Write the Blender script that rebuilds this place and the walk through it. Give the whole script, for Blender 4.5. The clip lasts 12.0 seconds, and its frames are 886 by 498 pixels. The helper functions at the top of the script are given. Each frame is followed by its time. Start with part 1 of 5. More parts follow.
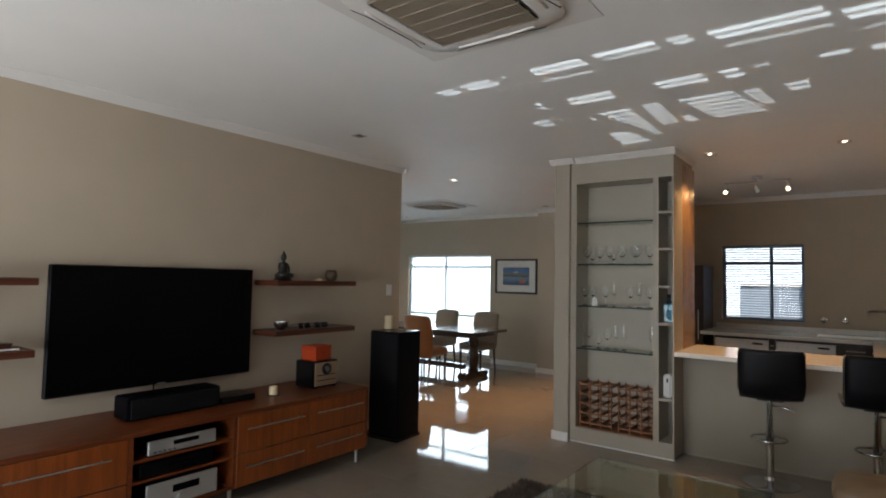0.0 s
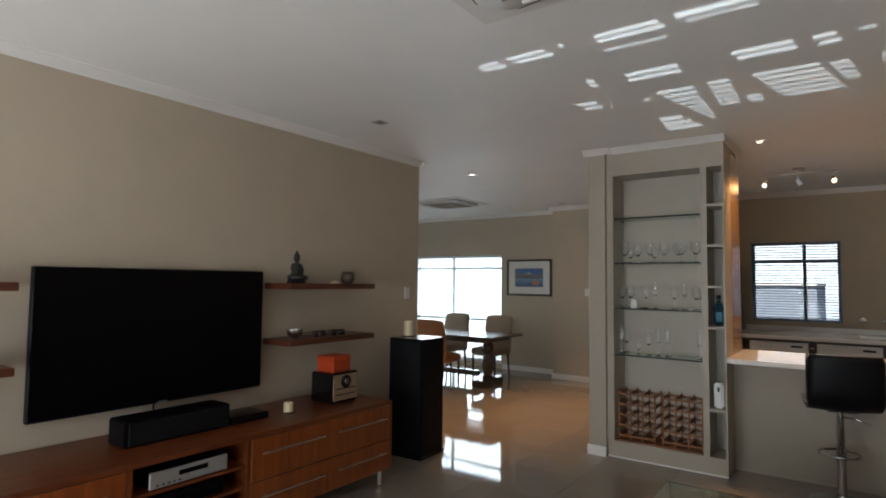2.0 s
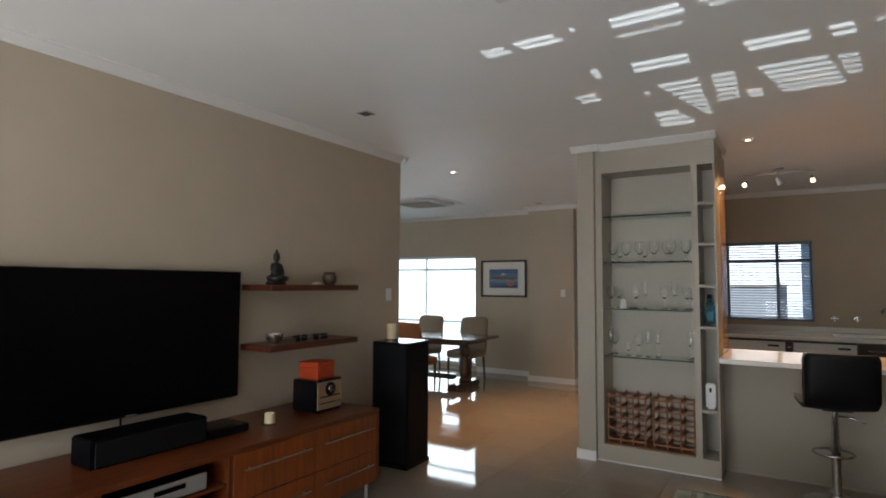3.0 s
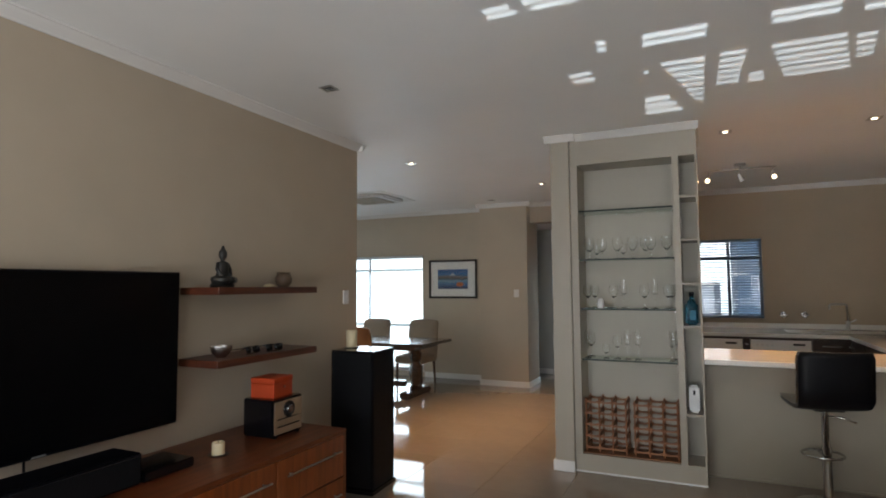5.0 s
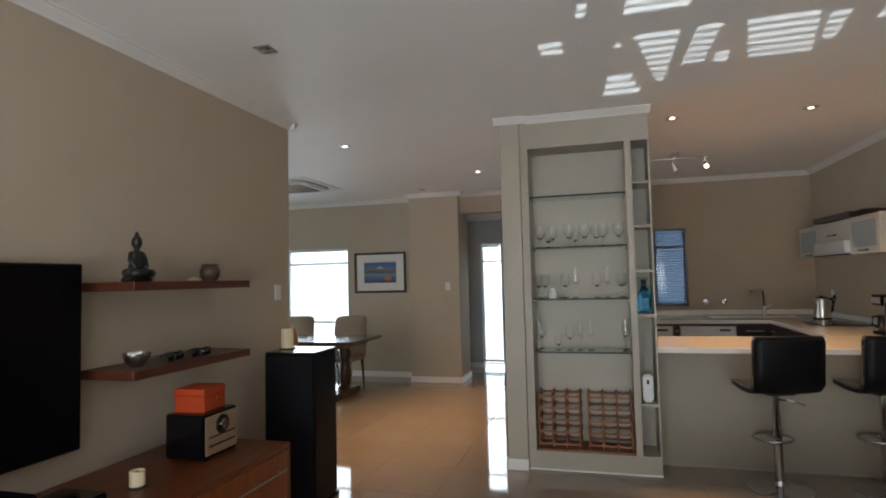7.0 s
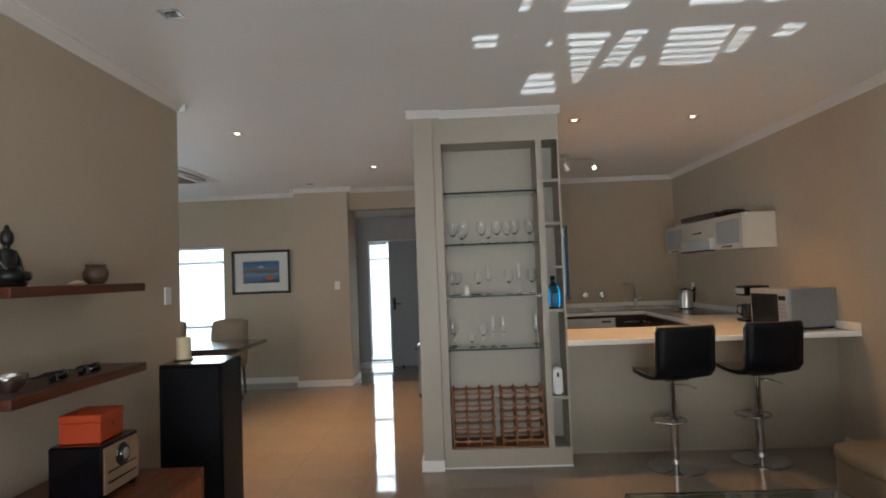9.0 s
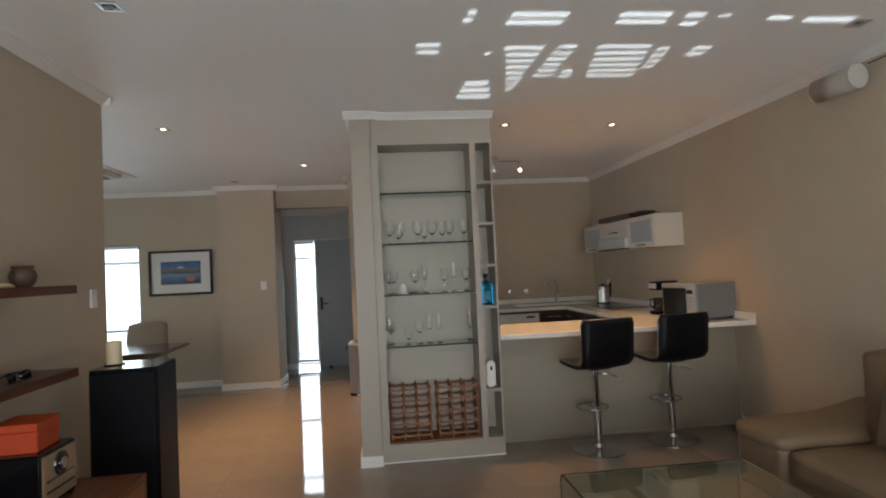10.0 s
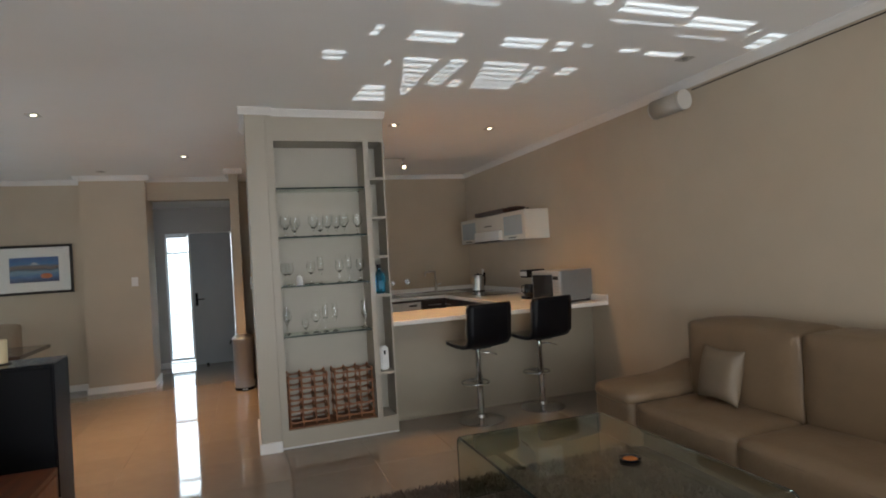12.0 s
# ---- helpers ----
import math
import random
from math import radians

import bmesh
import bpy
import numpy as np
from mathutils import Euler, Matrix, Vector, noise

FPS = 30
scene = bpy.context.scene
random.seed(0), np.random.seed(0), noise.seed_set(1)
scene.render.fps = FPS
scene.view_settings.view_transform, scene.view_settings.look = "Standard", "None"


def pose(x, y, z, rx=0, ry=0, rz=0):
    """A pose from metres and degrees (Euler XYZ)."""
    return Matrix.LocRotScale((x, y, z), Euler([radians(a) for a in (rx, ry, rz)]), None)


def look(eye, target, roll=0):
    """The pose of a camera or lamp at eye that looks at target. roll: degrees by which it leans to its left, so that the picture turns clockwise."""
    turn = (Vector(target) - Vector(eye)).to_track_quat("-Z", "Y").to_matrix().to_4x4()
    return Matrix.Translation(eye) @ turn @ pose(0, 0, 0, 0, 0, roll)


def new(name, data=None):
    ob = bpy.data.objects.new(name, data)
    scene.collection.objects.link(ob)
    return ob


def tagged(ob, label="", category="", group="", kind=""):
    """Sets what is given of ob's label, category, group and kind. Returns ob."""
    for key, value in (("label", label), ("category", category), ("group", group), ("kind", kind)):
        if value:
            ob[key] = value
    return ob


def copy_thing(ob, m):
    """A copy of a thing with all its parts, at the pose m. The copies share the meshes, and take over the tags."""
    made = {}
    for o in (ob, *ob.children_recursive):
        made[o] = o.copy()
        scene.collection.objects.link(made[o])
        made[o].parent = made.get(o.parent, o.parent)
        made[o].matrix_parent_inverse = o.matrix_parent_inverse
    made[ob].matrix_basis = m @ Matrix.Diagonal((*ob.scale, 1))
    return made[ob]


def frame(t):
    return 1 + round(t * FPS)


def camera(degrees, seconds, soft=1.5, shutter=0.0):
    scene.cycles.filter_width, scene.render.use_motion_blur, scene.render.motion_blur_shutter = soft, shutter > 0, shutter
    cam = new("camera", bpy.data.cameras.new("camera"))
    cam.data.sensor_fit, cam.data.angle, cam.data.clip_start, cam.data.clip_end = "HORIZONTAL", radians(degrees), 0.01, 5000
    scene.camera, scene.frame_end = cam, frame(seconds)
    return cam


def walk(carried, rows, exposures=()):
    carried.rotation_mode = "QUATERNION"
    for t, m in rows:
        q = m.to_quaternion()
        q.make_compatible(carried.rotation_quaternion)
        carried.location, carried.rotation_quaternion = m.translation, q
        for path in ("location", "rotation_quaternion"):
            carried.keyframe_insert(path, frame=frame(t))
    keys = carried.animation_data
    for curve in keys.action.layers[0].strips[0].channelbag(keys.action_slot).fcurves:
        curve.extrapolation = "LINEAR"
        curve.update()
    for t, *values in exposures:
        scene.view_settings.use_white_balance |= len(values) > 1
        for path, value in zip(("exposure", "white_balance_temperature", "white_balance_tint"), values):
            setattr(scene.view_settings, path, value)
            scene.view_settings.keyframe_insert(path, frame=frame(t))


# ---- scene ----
cam = camera(76.0, 12.0, 1.9)
PATH = [
    (0, (0.125, 0.086, 1.55), (-1.07, 1.687, 1.655), 1.1),
    (0.5, (0.018, 0.118, 1.535), (-1.176, 1.719, 1.642), 1.0),
    (1, (-0.137, 0.197, 1.523), (-1.328, 1.8, 1.633), 0.9),
    (1.5, (-0.273, 0.255, 1.534), (-1.459, 1.862, 1.644), 0.8),
    (2, (-0.393, 0.289, 1.535), (-1.566, 1.905, 1.65), 0.6),
    (2.5, (-0.56, 0.315, 1.528), (-1.685, 1.965, 1.647), 0.5),
    (3, (-0.693, 0.343, 1.519), (-1.752, 2.036, 1.643), 0.3),
    (5, (-1.215, 0.6, 1.509), (-2.049, 2.413, 1.639), -0.4),
    (5.5, (-1.352, 0.642, 1.501), (-2.113, 2.488, 1.627), -0.6),
    (6, (-1.448, 0.685, 1.492), (-2.119, 2.566, 1.607), -0.8),
    (6.5, (-1.521, 0.767, 1.479), (-2.126, 2.67, 1.591), -1.0),
    (8.3, (-1.92, 0.939, 1.513), (-2.209, 2.916, 1.604), -1.9),
    (8.5, (-1.965, 0.946, 1.501), (-2.2, 2.93, 1.591), -1.8),
    (9, (-2.016, 0.936, 1.499), (-2.085, 2.933, 1.585), -2.2),
    (9.5, (-2.076, 0.891, 1.497), (-2.001, 2.889, 1.576), -2.4),
    (10, (-2.156, 0.829, 1.505), (-1.942, 2.816, 1.574), -2.7),
    (10.5, (-2.253, 0.796, 1.512), (-1.9, 2.764, 1.569), -3.0),
    (11, (-2.347, 0.745, 1.506), (-1.83, 2.676, 1.555), -3.3),
    (11.5, (-2.387, 0.671, 1.498), (-1.773, 2.574, 1.536), -3.4),
    (12, (-2.421, 0.543, 1.495), (-1.761, 2.431, 1.517), -3.4),
]
walk(cam, [(t, look(eye, target, roll)) for t, eye, target, roll in PATH], [(0.0, 0.70), (2.5, 0.74), (6.0, 0.98), (12.0, 1.03)])

# world, daylight and lamps
HC = 2.76
world = bpy.data.worlds.new("sky")
scene.world = world
world.use_nodes = True
wt = world.node_tree
sky = wt.nodes.new("ShaderNodeTexSky")
sky.sky_type = "NISHITA"
sky.sun_disc = False
sky.sun_elevation = radians(38)
sky.sun_rotation = radians(200)
wt.nodes["Background"].inputs[1].default_value = 0.12
wt.links.new(sky.outputs[0], wt.nodes["Background"].inputs[0])


def lamp(name, kind, m, energy, color, size=0.1, size_y=None, spot=None, blend=0.5):
    d = bpy.data.lights.new(name, kind)
    d.energy, d.color = energy, color
    if kind == "AREA":
        d.shape, d.size, d.size_y = "RECTANGLE", size, size_y
    elif kind == "SUN":
        d.angle = radians(size)
    else:
        d.shadow_soft_size = size
    if spot:
        d.spot_size, d.spot_blend = radians(spot), blend
    ob = new(name, d)
    ob.matrix_world = m
    return ob


DAY = (0.87, 0.95, 1.04)
BLUE = (0.66, 0.85, 1.0)
WARM = (1.0, 0.54, 0.22)
lamp("sun", "SUN", look((2.4, -8, 6.6), (0, 0, 0)), 5.0, (1, 0.95, 0.87), 0.5)
# sky light in the openings
lamp("garden_door_daylight", "AREA", look((-1.7, -2.55, 1.1), (-1.7, 0, 3.6)), 116, DAY, 4.2, 2.1)
lamp("dining_window_daylight", "AREA", look((-6.53, 9.48, 1.1), (-6.53, 5, 1.1)), 42, BLUE, 2.3, 2.1)
lamp("dining_side_daylight", "AREA", look((-8.86, 6.2, 1.15), (-5, 6.5, 1.3)), 20, BLUE, 2.4, 2.0)
lamp("hall_window_daylight", "AREA", look((-3.41, 10.6, 1.1), (-3.41, 5, 1.1)), 6, BLUE, 0.55, 2.1)
lamp("kitchen_window_daylight", "AREA", look((-1.05, 9.9, 2.6), (-1.05, 8.0, 1.3)), 2.5, DAY, 0.9, 0.5)
DOWNLIGHTS = [(-3.9, 5.67, 1), (-3.0, 7.4, 1), (-1.02, 5.75, 1), (0.0, 5.82, 1), (-7.2, 8.6, 1), (-3.33, 3.49, 0), (0.53, 3.67, 0), (-4.02, 8.4, 0)]
for dx, dy, lit in DOWNLIGHTS:
    if lit:
        lamp("downlight_bulb", "SPOT", pose(dx, dy, HC - 0.035), 44 if dx > -1.5 else 20 if dx < -5 else 128 if dy < 6 else 125, WARM, 0.03, spot=92 if dx > -1.5 else 78, blend=1.0)

# ---- materials ----
def nodes_of(name):
    m = bpy.data.materials.new(name)
    m.use_nodes = True
    nt = m.node_tree
    return m, nt, nt.nodes["Principled BSDF"]


def mat(name, color, rough=0.5, metal=0.0, var=0.06, scale=6.0, bump=0.0, bscale=80.0, stretch=(1, 1, 1), spec=0.5, coat=0.0, rand=0.0, rvar=0.0, emit=0.0):
    """A painted, stone, leather or metal surface: two scales of variation in the colour, fine relief, uneven gloss."""
    m, nt, b = nodes_of(name)
    L = nt.links.new
    tc = nt.nodes.new("ShaderNodeTexCoord")
    mp = nt.nodes.new("ShaderNodeMapping")
    mp.inputs["Scale"].default_value = stretch
    L(tc.outputs["Object"], mp.inputs[0])
    n1 = nt.nodes.new("ShaderNodeTexNoise")
    n1.inputs["Scale"].default_value, n1.inputs["Detail"].default_value = scale, 5
    n2 = nt.nodes.new("ShaderNodeTexNoise")
    n2.inputs["Scale"].default_value, n2.inputs["Detail"].default_value = scale * 0.13, 3
    L(mp.outputs[0], n1.inputs[0]), L(mp.outputs[0], n2.inputs[0])
    add = nt.nodes.new("ShaderNodeMath")
    add.operation = "ADD"
    L(n1.outputs[0], add.inputs[0]), L(n2.outputs[0], add.inputs[1])
    src = add.outputs[0]
    if rand:
        oi = nt.nodes.new("ShaderNodeObjectInfo")
        mr = nt.nodes.new("ShaderNodeMath")
        mr.operation = "MULTIPLY_ADD"
        mr.inputs[1].default_value = rand
        L(oi.outputs["Random"], mr.inputs[0]), L(src, mr.inputs[2])
        src = mr.outputs[0]
    ramp = nt.nodes.new("ShaderNodeMapRange")
    ramp.inputs[1].default_value, ramp.inputs[2].default_value = 0.6, 1.4 + rand
    L(src, ramp.inputs[0])
    mix = nt.nodes.new("ShaderNodeMix")
    mix.data_type = "RGBA"
    mix.inputs["A"].default_value = (*[c * (1 - var) for c in color], 1)
    mix.inputs["B"].default_value = (*[min(1, c * (1 + var)) for c in color], 1)
    L(ramp.outputs[0], mix.inputs["Factor"])
    L(mix.outputs["Result"], b.inputs["Base Color"])
    b.inputs["Roughness"].default_value, b.inputs["Metallic"].default_value = rough, metal
    b.inputs["Specular IOR Level"].default_value, b.inputs["Coat Weight"].default_value = spec, coat
    b.inputs["Coat Roughness"].default_value = 0.08
    if rvar:
        rr = nt.nodes.new("ShaderNodeMapRange")
        rr.inputs[1].default_value, rr.inputs[2].default_value = 0.3, 0.7
        rr.inputs[3].default_value, rr.inputs[4].default_value = max(0.01, rough - rvar), rough + rvar
        L(n1.outputs[0], rr.inputs[0]), L(rr.outputs[0], b.inputs["Roughness"])
    if bump:
        n3 = nt.nodes.new("ShaderNodeTexNoise")
        n3.inputs["Scale"].default_value, n3.inputs["Detail"].default_value = bscale, 4
        L(mp.outputs[0], n3.inputs[0])
        bp = nt.nodes.new("ShaderNodeBump")
        bp.inputs["Strength"].default_value, bp.inputs["Distance"].default_value = bump, 0.01
        L(n3.outputs[0], bp.inputs["Height"]), L(bp.outputs[0], b.inputs["Normal"])
    if emit:
        b.inputs["Emission Color"].default_value = (*color, 1)
        b.inputs["Emission Strength"].default_value = emit
    return m


def wood(name, dark, light, rough=0.35, along="y", scale=3.0, coat=0.0):
    """Straight-grained timber: long stretched bands, fine pores, a little gloss."""
    m, nt, b = nodes_of(name)
    L = nt.links.new
    tc = nt.nodes.new("ShaderNodeTexCoord")
    mp = nt.nodes.new("ShaderNodeMapping")
    mp.inputs["Scale"].default_value = {"x": (0.7, 9, 9), "y": (9, 0.7, 9), "z": (9, 9, 0.7)}[along]
    L(tc.outputs["Object"], mp.inputs[0])
    n1 = nt.nodes.new("ShaderNodeTexNoise")
    n1.inputs["Scale"].default_value, n1.inputs["Detail"].default_value, n1.inputs["Distortion"].default_value = scale, 6, 0.8
    n2 = nt.nodes.new("ShaderNodeTexNoise")
    n2.inputs["Scale"].default_value, n2.inputs["Detail"].default_value = scale * 9, 3
    L(mp.outputs[0], n1.inputs[0]), L(mp.outputs[0], n2.inputs[0])
    r = nt.nodes.new("ShaderNodeValToRGB")
    r.color_ramp.elements[0].position, r.color_ramp.elements[0].color = 0.32, (*dark, 1)
    r.color_ramp.elements[1].position, r.color_ramp.elements[1].color = 0.68, (*light, 1)
    L(n1.outputs[0], r.inputs[0])
    mix = nt.nodes.new("ShaderNodeMix")
    mix.data_type, mix.blend_type = "RGBA", "MULTIPLY"
    mix.inputs["Factor"].default_value = 0.35
    L(r.outputs[0], mix.inputs["A"]), L(n2.outputs[0], mix.inputs["B"])
    L(mix.outputs["Result"], b.inputs["Base Color"])
    b.inputs["Roughness"].default_value, b.inputs["Coat Weight"].default_value, b.inputs["Coat Roughness"].default_value = rough, coat, 0.12
    bp = nt.nodes.new("ShaderNodeBump")
    bp.inputs["Strength"].default_value, bp.inputs["Distance"].default_value = 0.12, 0.004
    L(n2.outputs[0], bp.inputs["Height"]), L(bp.outputs[0], b.inputs["Normal"])
    return m


def glass(name, color=(1, 1, 1), rough=0.0, ior=1.45):
    m, nt, b = nodes_of(name)
    b.inputs["Base Color"].default_value = (*color, 1)
    b.inputs["Transmission Weight"].default_value = 1.0
    b.inputs["Roughness"].default_value, b.inputs["IOR"].default_value = rough, ior
    return m


def pane(name, color=(1, 1, 1), edge=0.7, milk=0.0):
    """A thin sheet of clear glass: see-through, with the gloss of glass."""
    m, nt, b = nodes_of(name)
    L = nt.links.new
    tr = nt.nodes.new("ShaderNodeBsdfTransparent")
    tr.inputs[0].default_value = (*color, 1)
    gl = nt.nodes.new("ShaderNodeBsdfGlossy")
    gl.inputs["Roughness"].default_value = 0.01 if not milk else 0.025
    lw = nt.nodes.new("ShaderNodeLayerWeight")
    pw = nt.nodes.new("ShaderNodeMath")
    pw.operation = "POWER"
    pw.inputs[1].default_value = 2.4 if milk else 3.5
    L(lw.outputs["Facing"], pw.inputs[0])
    fr = nt.nodes.new("ShaderNodeMath")
    fr.operation = "MULTIPLY_ADD"
    fr.inputs[1].default_value, fr.inputs[2].default_value = edge, 0.11 if milk else 0.05
    L(pw.outputs[0], fr.inputs[0])
    mx = nt.nodes.new("ShaderNodeMixShader")
    L(fr.outputs[0], mx.inputs[0]), L(tr.outputs[0], mx.inputs[1]), L(gl.outputs[0], mx.inputs[2])
    if milk:
        df = nt.nodes.new("ShaderNodeBsdfDiffuse")
        df.inputs[0].default_value = (0.9, 0.92, 0.91, 1)
        m2 = nt.nodes.new("ShaderNodeMixShader")
        m2.inputs[0].default_value = milk
        L(mx.outputs[0], m2.inputs[1]), L(df.outputs[0], m2.inputs[2])
        mx = m2
    L(mx.outputs[0], nt.nodes["Material Output"].inputs[0])
    return m


def bands(name, stops, axis=2, low=0.0, high=1.0, rough=0.5):
    """A printed picture: soft colour bands from bottom to top, broken by noise."""
    m, nt, b = nodes_of(name)
    L = nt.links.new
    tc = nt.nodes.new("ShaderNodeTexCoord")
    nz = nt.nodes.new("ShaderNodeTexNoise")
    nz.inputs["Scale"].default_value = 9
    L(tc.outputs["Object"], nz.inputs[0])
    sp = nt.nodes.new("ShaderNodeSeparateXYZ")
    L(tc.outputs["Object"], sp.inputs[0])
    ma = nt.nodes.new("ShaderNodeMath")
    ma.operation = "MULTIPLY_ADD"
    ma.inputs[1].default_value = 0.06
    L(nz.outputs[0], ma.inputs[0]), L(sp.outputs[axis], ma.inputs[2])
    mr = nt.nodes.new("ShaderNodeMapRange")
    mr.inputs[1].default_value, mr.inputs[2].default_value = low + 0.03, high + 0.03
    L(ma.outputs[0], mr.inputs[0])
    r = nt.nodes.new("ShaderNodeValToRGB")
    el = r.color_ramp.elements
    while len(el) < len(stops):
        el.new(0.5)
    for e, (p, c) in zip(el, stops):
        e.position, e.color = p, (*c, 1)
    L(mr.outputs[0], r.inputs[0]), L(r.outputs[0], b.inputs["Base Color"])
    b.inputs["Roughness"].default_value = rough
    return m


WALL = mat("taupe_wall_paint", (0.455, 0.382, 0.292), 0.75, var=0.05, scale=3, bump=0.08, bscale=160)
# copy of the wall paint with the kitchen's warm, dim light in its colour
WALLK = mat("taupe_paint_warm_dim_light", (0.41, 0.33, 0.238), 0.75, var=0.05, scale=3, bump=0.08, bscale=160)
CEIL = mat("white_ceiling_paint", (0.84, 0.835, 0.82), 0.58, var=0.03, scale=2, bump=0.04, bscale=120)
TRIM = mat("white_trim_paint", (0.72, 0.70, 0.67), 0.45, var=0.03, scale=8)
HALLP = mat("grey_hall_paint", (0.40, 0.40, 0.39), 0.7, var=0.05, scale=3, bump=0.06, bscale=160)
TILE = mat("cream_polished_tile", (0.24, 0.198, 0.156), 0.045, var=0.06, scale=9, rand=0.05, rvar=0.015, spec=0.5)
GROUT = mat("grey_grout", (0.215, 0.18, 0.145), 0.8, var=0.1, scale=40)
CABP = mat("stone_cabinet_paint", (0.365, 0.322, 0.258), 0.42, var=0.03, scale=5)
CABB = mat("pale_cabinet_back_paint", (0.40, 0.365, 0.302), 0.5, var=0.03, scale=5)
CHERRY = wood("cherry_console_wood", (0.105, 0.022, 0.005), (0.19, 0.046, 0.010), 0.38, "y", coat=0.06)
CHERRYF = wood("cherry_drawer_wood", (0.19, 0.041, 0.007), (0.31, 0.078, 0.015), 0.30, "z", coat=0.22)
SHELFW = wood("mahogany_shelf_wood", (0.06, 0.014, 0.006), (0.125, 0.031, 0.011), 0.4, "y", coat=0.06)
PANELW = wood("beech_side_panel", (0.32, 0.17, 0.065), (0.44, 0.25, 0.10), 0.25, "z", coat=0.5)
RACKW = wood("pine_rack_wood", (0.23, 0.083, 0.029), (0.37, 0.145, 0.052), 0.5, "z")
TABLEW = wood("walnut_table_wood", (0.06, 0.03, 0.02), (0.115, 0.06, 0.037), 0.24, "x", coat=0.7)
DARKW = wood("wenge_unit_wood", (0.030, 0.017, 0.012), (0.06, 0.034, 0.024), 0.35, "x")
BLACK = mat("black_lacquer", (0.003, 0.003, 0.0045), 0.18, var=0.2, scale=20, coat=0.3)
BLACKM = mat("black_speaker_vinyl", (0.0022, 0.0022, 0.0036), 0.4, var=0.2, scale=30, bump=0.05, bscale=300, spec=0.1)
SCREEN = mat("black_screen", (0.002, 0.002, 0.0025), 0.2, var=0.1, scale=10, spec=0.12)
SILVER = mat("brushed_silver", (0.55, 0.55, 0.54), 0.32, metal=0.7, var=0.05, scale=30, stretch=(1, 1, 30))
STEEL = mat("brushed_steel", (0.52, 0.51, 0.49), 0.28, metal=1.0, var=0.06, scale=25, stretch=(1, 1, 0.2))
CHROME = mat("chrome", (0.52, 0.52, 0.52), 0.06, metal=1.0, var=0.03, scale=10)
LEATHER = mat("taupe_leather", (0.18, 0.12, 0.069), 0.48, var=0.12, scale=7, bump=0.22, bscale=34, rvar=0.06)
BLEATHER = mat("black_leather", (0.0035, 0.0035, 0.005), 0.42, spec=0.22, var=0.15, scale=12, bump=0.1, bscale=140)
FABRIC = mat("sand_chair_fabric", (0.34, 0.26, 0.185), 0.85, var=0.08, scale=30, bump=0.2, bscale=400)
OFABRIC = mat("tan_chair_leather", (0.42, 0.17, 0.06), 0.5, var=0.08, scale=16, bump=0.1, bscale=150)
WHITEQ = mat("white_quartz", (0.72, 0.70, 0.66), 0.12, var=0.04, scale=60)
WHITEG = mat("white_gloss_unit", (0.55, 0.52, 0.46), 0.2, var=0.02, scale=4)
WHITEP = mat("white_plastic", (0.72, 0.71, 0.69), 0.4, var=0.02, scale=6)
GREYP = mat("grey_enamel", (0.22, 0.225, 0.23), 0.4, metal=0.3, var=0.04, scale=20)
WAX = mat("cream_wax", (0.72, 0.60, 0.38), 0.5, var=0.05, scale=15)
ORANGE = mat("orange_lacquer", (0.40, 0.042, 0.006), 0.45, var=0.08, scale=12)
BRONZE = mat("dark_bronze", (0.013, 0.012, 0.010), 0.42, metal=0.1, var=0.3, scale=25, bump=0.15, bscale=60)
CLAY = mat("mottled_clay", (0.09, 0.058, 0.035), 0.5, var=0.4, scale=35, bump=0.2, bscale=60)
RUG = mat("brown_shag_pile", (0.075, 0.055, 0.042), 0.9, var=0.5, scale=40, rand=0.0)
DARKG = mat("dark_grille", (0.004, 0.004, 0.005), 0.7, var=0.1, scale=20, spec=0.2)
GRILLE = mat("cream_grille", (0.40, 0.34, 0.255), 0.5, var=0.04, scale=20)
ALU = mat("white_aluminium", (0.68, 0.69, 0.70), 0.4, var=0.03, scale=10)
SLAT = mat("white_blind_slat", (0.66, 0.68, 0.70), 0.45, var=0.03, scale=10)
BSLAT = mat("blue_grey_blind_slat", (0.10, 0.15, 0.22), 0.45, var=0.04, scale=10)
GREYD = mat("grey_door_paint", (0.255, 0.281, 0.306), 0.45, var=0.05, scale=5)
FRAMEB = mat("black_picture_frame", (0.02, 0.014, 0.011), 0.35, var=0.1, scale=20)
MOUNT = mat("white_mount_card", (0.74, 0.72, 0.68), 0.8, var=0.02, scale=20)
GLASS = glass("clear_stemware_glass", (0.985, 0.995, 0.99), 0.0, 1.42)
GSHELF = pane("green_edge_glass", (0.90, 0.965, 0.935), 0.5)
BOTTLE = glass("blue_bottle_glass", (0.05, 0.36, 0.52))
PANE = pane("window_pane")
TABGL = glass("table_glass", (0.80, 0.90, 0.83))
BULB = mat("lit_bulb", (1.0, 0.82, 0.55), 0.4, var=0.0, emit=5)
STUCCO = mat("white_stucco", (0.72, 0.71, 0.68), 0.85, var=0.05, scale=2, bump=0.2, bscale=40)
PAVE = mat("pale_paving", (0.45, 0.42, 0.38), 0.8, var=0.12, scale=3)
ROOFT = mat("grey_roof_sheet", (0.22, 0.23, 0.25), 0.6, var=0.1, scale=5)
ART = bands("painted_lake_print", [(0.0, (0.03, 0.05, 0.12)), (0.22, (0.05, 0.14, 0.30)), (0.42, (0.16, 0.28, 0.36)), (0.5, (0.05, 0.07, 0.10)), (0.62, (0.18, 0.13, 0.10)), (0.75, (0.04, 0.16, 0.36)), (1.0, (0.02, 0.08, 0.24))], 2, -0.15, 0.15)


